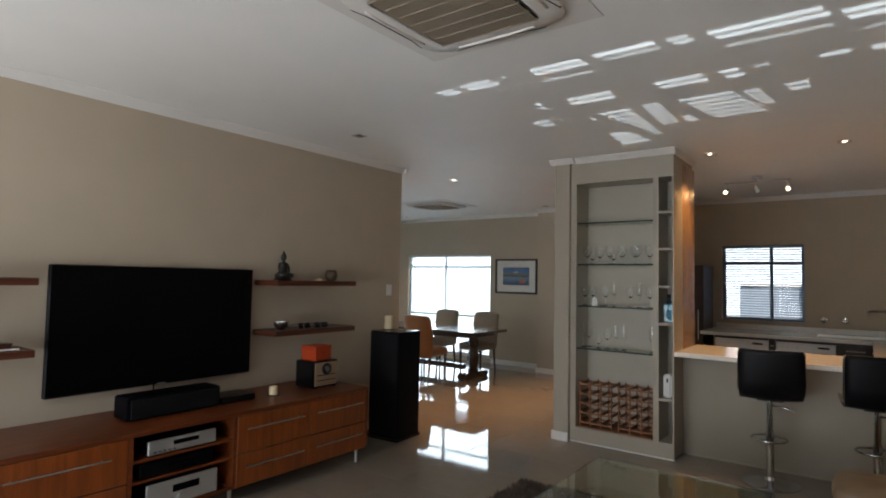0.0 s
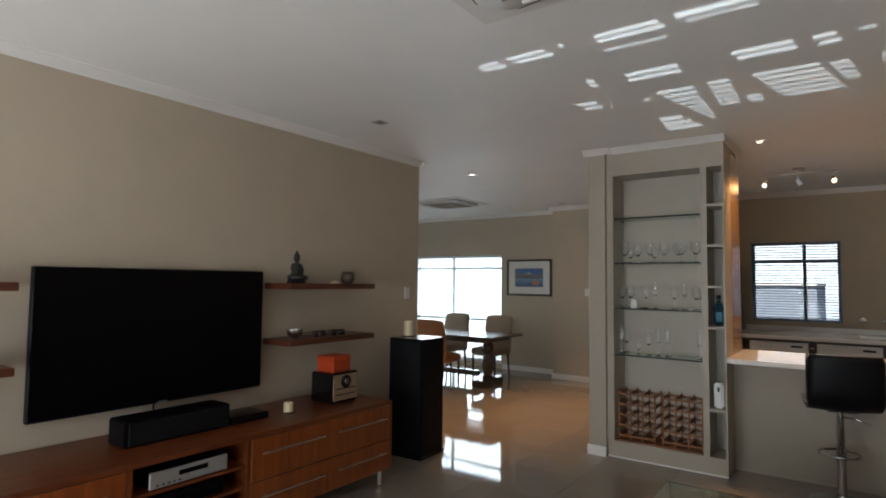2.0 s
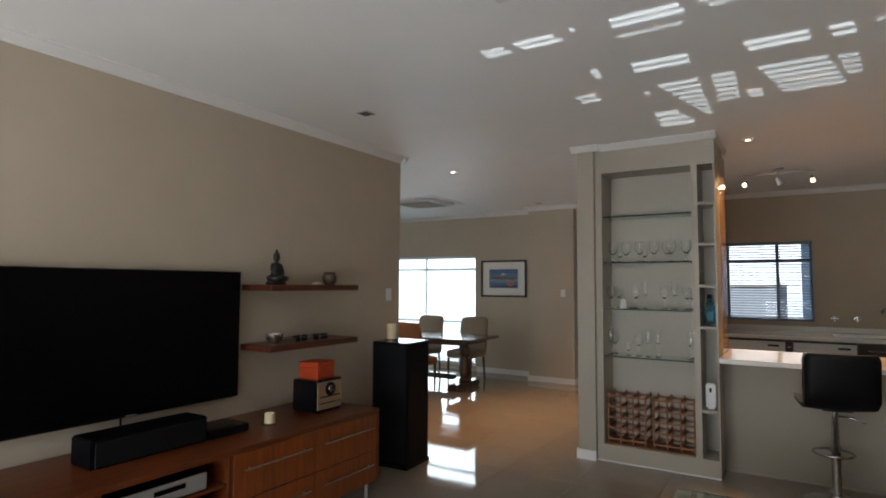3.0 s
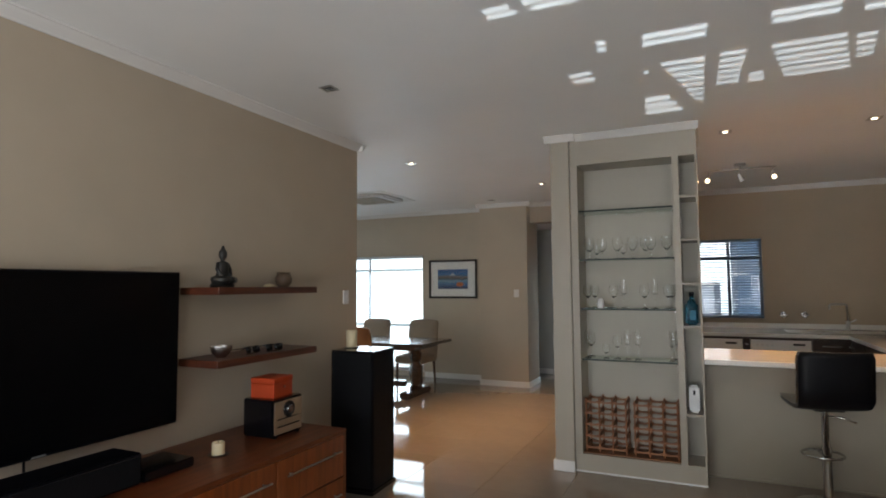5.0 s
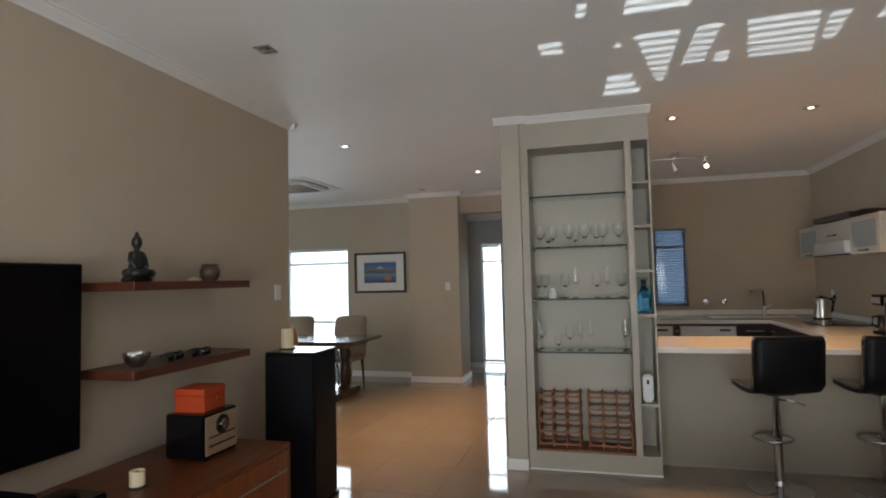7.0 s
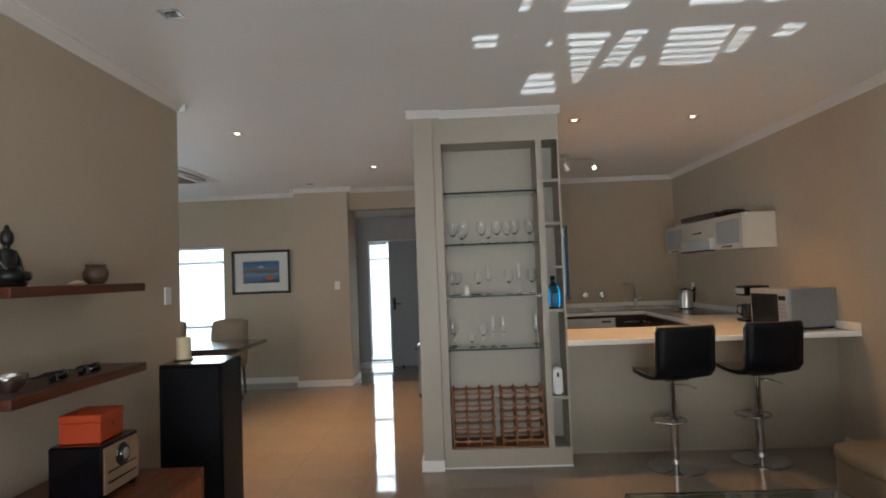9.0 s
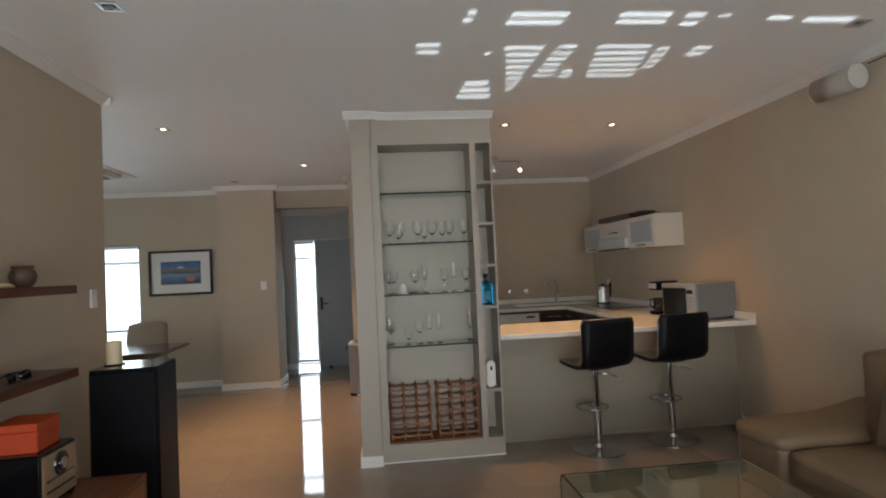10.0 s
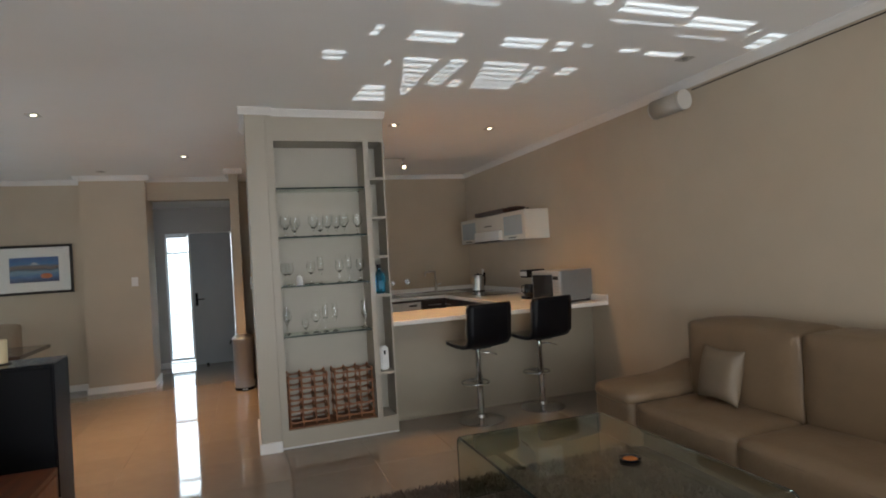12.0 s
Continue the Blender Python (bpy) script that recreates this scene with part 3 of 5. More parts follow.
def base_unit(x0, y0, x1, y1, face):
    u = thing("base_unit", "dark wenge kitchen base unit with a flat front", "cabinet", (x0 + x1) / 2, (y0 + y1) / 2, 0, group="kitchen base units")
    hx, hy = (x1 - x0) / 2, (y1 - y0) / 2
    bx("body", DARKW, u, -hx, -hy, 0.1, hx, hy, ZT - 0.0405)
    bx("kick", DARKW, u, -hx + 0.03, -hy + 0.03, 0, hx - 0.03, hy - 0.03, 0.0995)
    if face == "y":
        d = bx("door", DARKW, u, -hx + 0.003, -hy - 0.02, 0.11, hx - 0.003, -hy - 0.0005, ZT - 0.06, 0.002)
        bx("handle", STEEL, d, -hx * 0.5, -hy - 0.045, ZT - 0.13, hx * 0.5, -hy - 0.0205, ZT - 0.12, 0.003)
    else:
        d = bx("door", DARKW, u, -hx - 0.02, -hy + 0.003, 0.11, -hx - 0.0005, hy - 0.003, ZT - 0.06, 0.002)
        bx("handle", STEEL, d, -hx - 0.045, -hy * 0.5, ZT - 0.13, -hx - 0.0205, hy * 0.5, ZT - 0.12, 0.003)


base_unit(-0.16, 8.03, 0.20, YK - 0.005, "y")
base_unit(-0.835, 8.03, -0.765, YK - 0.005, "y")
base_unit(0.215, 7.45, XR - 0.005, YK - 0.005, "x")
base_unit(0.215, 6.83, XR - 0.005, 7.445, "x")
base_unit(0.215, 6.2, XR - 0.005, 6.825, "x")


def appliance(x0, x1, lab):
    u = thing("dishwasher", lab, "dishwasher", (x0 + x1) / 2, 8.34, 0, group="white appliances under the worktop")
    h = (x1 - x0) / 2
    bx("body", WHITEG, u, -h, -0.28, 0.0, h, 0.3, ZT - 0.0405, 0.003)
    bx("door", WHITEG, u, -h + 0.004, -0.3, 0.1, h - 0.004, -0.2805, ZT - 0.195, 0.004)
    # dark strip added for the shade between worktop and control panel
    bx("shade_strip", DARKW, u, -h + 0.002, -0.30, ZT - 0.072, h - 0.002, -0.2805, ZT - 0.042)
    p = bx("control_panel", WHITEP, u, -h + 0.002, -0.305, ZT - 0.19, h - 0.002, -0.2805, ZT - 0.075, 0.004)
    bx("display", DARKG, p, h * 0.42, -0.307, ZT - 0.13, h * 0.8, -0.3055, ZT - 0.108)
    bm = bmesh.new()
    rod(bm, (h * 0.12, -0.305, ZT - 0.13), (h * 0.12, -0.318, ZT - 0.13), 0.016, 16)
    part("dial", bm, WHITEP, p)
    bm = bmesh.new()
    for k in range(4):
        box(bm, -h * 0.8 + k * 0.05, -0.3065, ZT - 0.135, -h * 0.8 + k * 0.05 + 0.02, -0.3055, ZT - 0.125)
    part("buttons", bm, SILVER, p)


appliance(-1.44, -0.84, "white dishwasher with a dark display under the worktop")
appliance(-0.76, -0.165, "white dishwasher beside another under the worktop")
pan = thing("tall_pantry_unit", "tall dark wenge pantry unit beside the kitchen window", "cabinet", -1.97, 8.6, 0)
bx("body", DARKW, pan, -0.33, -0.28, 0.1, 0.34, 0.3, 1.80, 0.002)
bx("door", DARKW, pan, -0.327, -0.302, 0.11, 0.337, -0.2805, 1.795, 0.003)
bx("kick", DARKW, pan, -0.3, -0.25, 0, 0.31, 0.28, 0.0995)
bm = rod(bmesh.new(), (0.28, -0.325, 0.8), (0.28, -0.325, 1.2), 0.006)
rod(bm, (0.28, -0.302, 0.85), (0.28, -0.325, 0.85), 0.004), rod(bm, (0.28, -0.302, 1.15), (0.28, -0.325, 1.15), 0.004)
part("handle", bm, STEEL, pan)

# wall units over the hob
hd = thing("wall_units", "white gloss wall units with frosted doors and a steel extractor", "cabinet", 0, 0, 1.63)
HX, HB = 0.645, XR - 0.001
FROST = mat("frosted_glass", (0.33, 0.38, 0.40), 0.12, var=0.04, scale=6)
bx("body", WHITEG, hd, HX + 0.02, 6.41, 0, HB, 7.03, 0.345, 0.003)
bx("body", WHITEG, hd, HX + 0.02, 7.031, 0.16, HB, 7.82, 0.345, 0.003)
bx("body", WHITEG, hd, HX + 0.02, 7.821, 0, HB, 8.44, 0.345, 0.003)
for y0, y1 in ((6.412, 7.028), (7.823, 8.438)):
    d = bx("door", WHITEG, hd, HX, y0, 0.002, HX + 0.0195, y1, 0.343, 0.003)
    bx("glass_panel", FROST, d, HX - 0.002, y0 + 0.06, 0.06, HX - 0.0002, y1 - 0.06, 0.295)
    bx("handle", BRONZE, d, HX - 0.024, y0 + 0.22, 0.022, HX - 0.0005, y1 - 0.22, 0.036, 0.003)
d = bx("flap", WHITEG, hd, HX, 7.033, 0.142, HX + 0.0195, 7.818, 0.343, 0.003)
bx("handle", BRONZE, d, HX - 0.024, 7.33, 0.20, HX - 0.0005, 7.53, 0.214, 0.003)
ex = bx("extractor", STEEL, hd, HX + 0.03, 7.033, 0.005, HB, 7.818, 0.1595, 0.004, label="steel extractor hood")
bx("visor", SILVER, ex, HX - 0.05, 7.033, 0.012, HX + 0.0295, 7.818, 0.137, 0.006)
bx("visor_lip", BLACKM, ex, HX - 0.052, 7.033, 0.0, HX + 0.0295, 7.818, 0.0115, 0.002)
TRAYW = wood("dark_red_tray_wood", (0.03, 0.010, 0.007), (0.06, 0.02, 0.012), 0.35, "y")
tray = thing("tray", "dark wooden tray with looped grips lying on the wall units", "tray", 0.77, 7.30, 1.9755, 2)
bx("base", TRAYW, tray, -0.185, -0.42, 0, 0.185, 0.42, 0.018, 0.004)
for s in (-1, 1):
    bx("rim", TRAYW, tray, s * 0.175 - 0.01, -0.42, 0.0185, s * 0.175 + 0.01, 0.42, 0.055, 0.004)
    bx("end_rim", TRAYW, tray, -0.1645, s * 0.41 - 0.01, 0.0185, 0.1645, s * 0.41 + 0.01, 0.05, 0.004)
    bm = tube(bmesh.new(), [(-0.13, s * 0.41, 0.045), (-0.10, s * 0.45, 0.055), (0.0, s * 0.48, 0.058), (0.10, s * 0.45, 0.055), (0.13, s * 0.41, 0.045)], 0.012)
    part("grip", bm, TRAYW, tray)

# bar stools
def stool(x, y, rz, lab):
    s = thing("bar_stool", lab, "stool", x, y, 0, rz, "bar stools at the counter")
    part("base", lathe(bmesh.new(), [(0, 0), (0.205, 0), (0.205, 0.008), (0.19, 0.014), (0.08, 0.02), (0.045, 0.035), (0.034, 0.06), (0, 0.06)], seg=40), CHROME, s, "round chrome foot plate")
    part("column", lathe(bmesh.new(), [(0.028, 0.0602), (0.03, 0.40), (0.024, 0.402), (0.022, 0.65), (0, 0.65)], seg=20), CHROME, s, "chrome gas-lift column")
    bm = tube(bmesh.new(), [(0.125 * math.cos(a), 0.07 + 0.125 * math.sin(a), 0.33) for a in [i * math.pi / 16 for i in range(32)]], 0.009, closed=True)
    rod(bm, (0, 0.02, 0.33), (0, 0.19, 0.33), 0.007)
    part("footrest", bm, CHROME, s, "chrome footrest ring")
    bm = tube(bmesh.new(), [(0.02, 0, 0.605), (0.1, -0.02, 0.6), (0.17, -0.05, 0.575)], 0.006)
    part("lever", bm, CHROME, s)
    # the shell: seat curving up into a low back; front of the seat looks along +y
    prof = [(0.22, 0.70), (0.19, 0.705), (0.10, 0.694), (0.0, 0.687), (-0.10, 0.69), (-0.16, 0.708), (-0.20, 0.75), (-0.215, 0.82), (-0.225, 0.92), (-0.235, 1.025), (-0.238, 1.06)]

    def shell(th, grow, ins):
        bm = bmesh.new()
        rows = []
        n = len(prof)
        for i, (py, pz) in enumerate(prof):
            a, b = prof[max(0, i - 1)], prof[min(n - 1, i + 1)]
            t = Vector((0, b[0] - a[0], b[1] - a[1])).normalized()
            nv = Vector((0, t.z, -t.y))
            hw = (0.215 if i < 6 else 0.222) - ins
            if i in (0, n - 1):
                hw -= 0.014
            row = []
            for k in range(9):
                u = -1 + k / 4
                cup = 0.02 * u * u * (1 if i > 6 else 0.5)
                row.append(Vector((u * hw, py, pz)) - nv * (cup * (-1 if i <= 6 else -1)))
            rows.append((row, nv))
        top = [[bm.verts.new(p - nv * (grow + th)) for p in row] for row, nv in rows]
        bot = [[bm.verts.new(p - nv * grow) for p in row] for row, nv in rows]
        for i in range(n - 1):
            for k in range(8):
                bm.faces.new((top[i][k], top[i][k + 1], top[i + 1][k + 1], top[i + 1][k]))
                bm.faces.new((bot[i][k + 1], bot[i][k], bot[i + 1][k], bot[i + 1][k + 1]))
            for k in (0, 8):
                bm.faces.new((top[i][k], top[i + 1][k], bot[i + 1][k], bot[i][k]))
        for i in (0, n - 1):
            for k in range(8):
                bm.faces.new((top[i][k], top[i][k + 1], bot[i][k + 1], bot[i][k]))
        bmesh.ops.recalc_face_normals(bm, faces=bm.faces)
        for f in bm.faces:
            f.smooth = True
        return bm

    part("seat_shell", shell(0.03, 0.0, 0.004), BLEATHER, s, "black leather seat shell with a low back")
    part("chrome_edge", shell(0.006, -0.007, -0.005), CHROME, s, "thin chrome back plate")
    part("mount_plate", box(bmesh.new(), -0.09, -0.09, 0.6505, 0.09, 0.09, 0.677, 0.004), BLACKM, s)
    return s


stool(-0.50, 5.26, 10, "black leather bar stool on a chrome foot, beside the cabinet")
stool(0.175, 5.36, 8, "black leather bar stool on a chrome foot, beside the microwave")

# ---- sofa, table and rug ----
def pillow_box(x0, y0, z0, x1, y1, z1, r, puff=0.02, cuts=10):
    """An upholstered block: rounded edges and faces that swell a little."""
    bm = bmesh.new()
    bmesh.ops.create_cube(bm, size=2)
    bmesh.ops.subdivide_edges(bm, edges=bm.edges[:], cuts=cuts, use_grid_fill=True)
    c = Vector(((x0 + x1) / 2, (y0 + y1) / 2, (z0 + z1) / 2))
    h = Vector(((x1 - x0) / 2, (y1 - y0) / 2, (z1 - z0) / 2))
    for v in bm.verts:
        u = v.co.copy()
        p = Vector((u.x * h.x, u.y * h.y, u.z * h.z))
        inner = Vector([max(-(h[i] - r), min(h[i] - r, p[i])) for i in range(3)])
        d = p - inner
        if d.length > 1e-6:
            p = inner + d.normalized() * min(r, d.length if sum(abs(k) > 1e-6 for k in d) < 2 else r)
        for i in range(3):
            j, k = (i + 1) % 3, (i + 2) % 3
            if abs(u[i]) > 0.999:
                p[i] += math.copysign(puff * (1 - u[j] ** 2) * (1 - u[k] ** 2), u[i])
        w = noise.noise((c + p) * 6) * 0.006
        v.co = c + p + Vector((w, 0, w))
    for f in bm.faces:
        f.smooth = True
    return bm


so = thing("sofa", "taupe leather two-seater sofa with padded arms against the wall", "sofa", 0, 0, 0)
SX0, SX1 = 0.0, XR - 0.03
part("base", pillow_box(SX0 + 0.08, 1.70, 0.10, SX1, 4.17, 0.24, 0.02, 0.0), LEATHER, so)
part("seat_cushion", pillow_box(SX0, 2.94, 0.22, 0.62, 3.77, 0.43, 0.045, 0.022, 14), LEATHER, so)
part("seat_cushion", pillow_box(SX0, 2.10, 0.22, 0.62, 2.935, 0.43, 0.045, 0.022, 14), LEATHER, so)
part("back_cushion", pillow_box(0.50, 2.93, 0.38, SX1, 3.80, 0.935, 0.045, 0.028, 14), LEATHER, so)
part("back_cushion", pillow_box(0.50, 2.07, 0.38, SX1, 2.925, 0.935, 0.045, 0.028, 14), LEATHER, so)


def arm(y0, y1):
    part("arm", pillow_box(SX0 - 0.02, y0, 0.10, SX1 - 0.05, y1, 0.42, 0.03, 0.0), LEATHER, so)
    bm = pillow_box(SX0 - 0.03, y0 - 0.01, 0.39, SX1 - 0.1, y1 + 0.01, 0.50, 0.05, 0.015)
    for v in bm.verts:
        k = max(0.0, (v.co.x - 0.35) / 0.5)
        v.co.z += 0.10 * k * k
    part("arm_pad", bm, LEATHER, so, "padded arm rising to the back")


SEAM = mat("dark_leather_seam", (0.10, 0.066, 0.04), 0.6, var=0.1, scale=20)
for y0, y1 in ((2.97, 3.74), (2.13, 2.905)):
    part("seat_seam", tube(bmesh.new(), [(SX0 - 0.004, y0 + 0.02, 0.385), (SX0 - 0.012, (y0 + y1) / 2, 0.388), (SX0 - 0.004, y1 - 0.02, 0.385)], 0.003, 6), SEAM, so)
arm(3.78, 4.19)
arm(1.68, 2.09)
for fx in (0.14, 0.8):
    for fy in (1.8, 4.05):
        bm = bmesh.new()
        rod(bm, (fx, fy, 0), (fx, fy, 0.102), 0.02, 12)
        part("foot", bm, CHROME, so, "short chrome foot")


def cushion(x, y, z, rz, tilt):
    c = thing("cushion", "square taupe satin cushion leaning on the sofa back", "cushion", x, y, z, rz)
    bm = bmesh.new()
    bmesh.ops.create_grid(bm, x_segments=16, y_segments=16, size=0.174)
    top = bm.faces[:]
    ret = bmesh.ops.extrude_face_region(bm, geom=top)
    up = {v for v in ret["geom"] if isinstance(v, bmesh.types.BMVert)}
    for v in bm.verts:
        u, w = v.co.x / 0.174, v.co.y / 0.174
        t = 0.062 * (max(0, 1 - u ** 4) * max(0, 1 - w ** 4)) ** 0.6 + 0.004
        k = 1 - 0.11 * (1 - u * u) * abs(w) ** 3 - 0.11 * (1 - w * w) * abs(u) ** 3
        v.co = Vector((v.co.x * k, v.co.y * k, t if v in up else -t))
    bmesh.ops.recalc_face_normals(bm, faces=bm.faces)
    bmesh.ops.transform(bm, matrix=Matrix.Translation((0, 0, 0.17)) @ pose(0, 0, 0, 0, -90 + tilt, 0), verts=bm.verts)
    part("cover", bm, SATIN, c, smooth=True)
    return c


SATIN = mat("taupe_satin", (0.175, 0.13, 0.085), 0.58, var=0.08, scale=9, bump=0.35, bscale=18)
cushion(0.43, 3.43, 0.452, -4, 14)

# bent glass coffee table
EDGEGL = mat("dark_green_table_edge", (0.02, 0.045, 0.04), 0.12, var=0.1, scale=20)
tb = thing("coffee_table", "bent clear glass coffee table standing on the rug", "table", 0, 0, 0.03)
TX0, TX1, TY0, TY1, TH, TT = -1.28, -0.30, 2.30, 3.76, 0.39, 0.014
prof = []
R = 0.06
outer = [(TY0, 0)] + [(TY0 + R - R * math.cos(a), TH - R + R * math.sin(a)) for a in [i * math.pi / 16 for i in range(9)]] + [(TY1 - R + R * math.sin(a), TH - R + R * math.cos(a)) for a in [i * math.pi / 16 for i in range(9)]] + [(TY1, 0)]
inner = [(TY1 - TT, 0)] + [(TY1 - R + (R - TT) * math.sin(a), TH - R + (R - TT) * math.cos(a)) for a in [i * math.pi / 16 for i in range(8, -1, -1)]] + [(TY0 + R - (R - TT) * math.cos(a), TH - R + (R - TT) * math.sin(a)) for a in [i * math.pi / 16 for i in range(8, -1, -1)]] + [(TY0 + TT, 0)]
bm = bmesh.new()
n = len(outer)
ring = [[bm.verts.new((x, y, z)) for y, z in outer] for x in (TX0, TX1)]
rin = [[bm.verts.new((x, y, z)) for y, z in inner[::-1]] for x in (TX0, TX1)]
for i in range(n - 1):
    bm.faces.new((ring[0][i], ring[0][i + 1], ring[1][i + 1], ring[1][i])), bm.faces.new((rin[0][i], rin[1][i], rin[1][i + 1], rin[0][i + 1]))
    bm.faces.new((ring[0][i], rin[0][i], rin[0][i + 1], ring[0][i + 1])), bm.faces.new((ring[1][i], ring[1][i + 1], rin[1][i + 1], rin[1][i]))
for i in (0, n - 1):
    bm.faces.new((ring[0][i], ring[1][i], rin[1][i], rin[0][i]))
bmesh.ops.recalc_face_normals(bm, faces=bm.faces)
part("bent_glass", bm, TABGL, tb)
for ex in (TX0 - 0.0022, TX1 + 0.0002):
    part("polished_edge", prism(bmesh.new(), outer + inner, ex, ex + 0.002, "x"), EDGEGL, tb, "dark green polished glass edge")
co = thing("candle_dish", "small amber dish with a black rim on the glass table", "dish", -0.66, 2.94, 0.03 + TH)
part("rim", lathe(bmesh.new(), [(0, 0), (0.05, 0), (0.056, 0.012), (0.05, 0.014), (0.036, 0.006)], seg=28), BLACK, co)
part("amber_centre", lathe(bmesh.new(), [(0.036, 0.0061), (0.03, 0.009), (0, 0.0095)], seg=28), mat("amber_glaze", (0.48, 0.15, 0.035), 0.25, var=0.1, scale=30), co)

rug = thing("rug", "dark brown shaggy rug under the glass table", "rug", 0, 0, 0)
bx("backing", RUG, rug, -2.02, 1.5, 0.0005, 0.12, 4.05, 0.012)
rng = random.Random(4)
vs, fs = [], []
for i in range(42000):
    x, y = rng.uniform(-2.03, 0.1), rng.uniform(2.0, 4.07)
    a, l, h = rng.uniform(0, 6.28), rng.uniform(0.0, 0.022), rng.uniform(0.016, 0.036)
    w = 0.004
    ca, sa = math.cos(a), math.sin(a)
    k = len(vs)
    vs += [(x - sa * w, y + ca * w, 0.008), (x + sa * w, y - ca * w, 0.008), (x + ca * l + sa * w * 0.4, y + sa * l - ca * w * 0.4, h), (x + ca * l - sa * w * 0.4, y + sa * l + ca * w * 0.4, h)]
    fs.append((k, k + 1, k + 2, k + 3))
me = bpy.data.meshes.new("pile")
me.from_pydata(vs, [], fs)
me.materials.append(RUG)
pile = new("shag", me)
pile.parent = rug
tagged(pile, "long shaggy tufts", kind="stuff")

# ---- windows, doors and blinds ----
def window_unit(name, lab, x0, x1, z0, z1, y, mullions, transoms, material=ALU, depth=0.05, fw=0.045):
    w = tagged(new(name), lab, "window", kind="structure")
    bx("frame", material, w, x0, y, z0, x1, y + depth, z0 + fw, 0.003)
    bx("frame", material, w, x0, y, z1 - fw, x1, y + depth, z1, 0.003)
    for xx in [x0] + [m - fw / 2 for m in mullions] + [x1 - fw]:
        bx("frame", material, w, xx, y + 0.001, z0 + fw, xx + fw, y + depth - 0.001, z1 - fw, 0.003)
    cols = [x0 + fw] + [v for m in mullions for v in (m - fw / 2, m + fw / 2)] + [x1 - fw]
    rows = [z0 + fw] + [v for t in transoms for v in (t - fw / 2, t + fw / 2)] + [z1 - fw]
    for i in range(0, len(cols), 2):
        for t in transoms:
            bx("transom", material, w, cols[i], y + 0.002, t - fw / 2, cols[i + 1], y + depth - 0.002, t + fw / 2, 0.003)
        for k in range(0, len(rows), 2):
            p = bx("pane", PANE, w, cols[i], y + depth / 2 - 0.002, rows[k], cols[i + 1], y + depth / 2 + 0.002, rows[k + 1])
            p.visible_shadow = False
    return w


def blind(name, lab, x0, x1, z0, z1, y, tilt, material, step=0.036):
    """A venetian blind: head box, tilted slats, bottom bar, ladder cords."""
    b = thing(name, lab, "blind", (x0 + x1) / 2, y, z1, group="venetian blinds")
    h = (x1 - x0) / 2
    hb = bx("head_box", material, b, -h, -0.025, -0.04, h, 0.025, 0, 0.003)
    me = box(bmesh.new(), -h + 0.005, -0.022, -0.0012, h - 0.005, 0.022, 0.0012)
    first = part("slat", me, material, b)
    n = int((z1 - z0 - 0.06) / step)
    for i in range(n):
        o = first if i == 0 else new("slat", first.data)
        o.parent = b
        o.matrix_basis = pose(0, 0, -0.06 - i * step, tilt)
    bx("bottom_bar", material, b, -h + 0.003, -0.02, z0 - z1, h - 0.003, 0.02, z0 - z1 + 0.018, 0.003)
    for u in (-0.6, 0.5):
        bm = rod(bmesh.new(), (u * h, -0.026, z0 - z1 + 0.018), (u * h, -0.026, -0.04), 0.0015, 6)
        part("cord", bm, material, b)
    return b


window_unit("window_1", "white aluminium dining window down to the floor", -7.54, -5.53, 0.1, 2.03, YD + 0.06, [-6.62], [0.84, 1.79])
blind("venetian_blind", "white venetian blind over the dining window, slats open", -7.52, -5.55, 0.12, 2.02, YD + 0.03, 10, SLAT, 0.042)
bx_sill = tagged(bx("trim_dining_sill", TRIM, None, -7.56, YD - 0.02, 0.085, -5.51, YD + 0.06, 0.1, 0.002), "white sill of the dining window", kind="structure")
window_unit("window_2", "dark-framed kitchen window", -1.53, -0.525, 1.06, 2.10, YK + 0.08, [-0.92], [1.86], mat("blue_grey_window_frame", (0.20, 0.25, 0.32), 0.45, var=0.04, scale=10), 0.045, 0.04)
blind("venetian_blind", "blue-grey venetian blind in the kitchen window, slats tilted", -1.52, -0.535, 1.07, 2.095, YK + 0.025, -24, BSLAT, 0.034)
window_unit("window_3", "white aluminium sidelight beside the entrance door", -3.585, -3.235, 0.09, 2.08, 10.30, [], [0.86, 1.78], ALU, 0.05, 0.026)
blind("venetian_blind", "white venetian blind low in the sidelight", -3.555, -3.265, 0.12, 2.05, 10.27, 22, SLAT, 0.045)
dr = tagged(new("door_1"), "plain grey entrance door, closed", "door", kind="structure")
bx("leaf", GREYD, dr, -3.225, 10.285, 0.001, -2.625, 10.33, 2.07, 0.003)
bx("frame", ALU, dr, -3.234, 10.26, 2.071, -2.62, 10.34, 2.08)
bx("frame", ALU, dr, -3.2345, 10.26, 0.0, -3.226, 10.34, 2.0705)
bm = rod(bmesh.new(), (-3.17, 10.285, 1.03), (-3.17, 10.235, 1.03), 0.011)
rod(bm, (-3.17, 10.24, 1.03), (-3.06, 10.24, 1.03), 0.009)
part("lever_handle", bm, BLACKM, dr, "dark lever handle")
bx("lock_plate", BLACKM, dr, -3.19, 10.279, 0.93, -3.15, 10.2849, 1.13, 0.002)
bm = rod(bmesh.new(), (-3.05, 10.2, 0.0), (-3.05, 10.2, 0.03), 0.02, 12)
tagged(part("door_stop", bm, BLACKM), "small black door stop on the floor", "door stop")

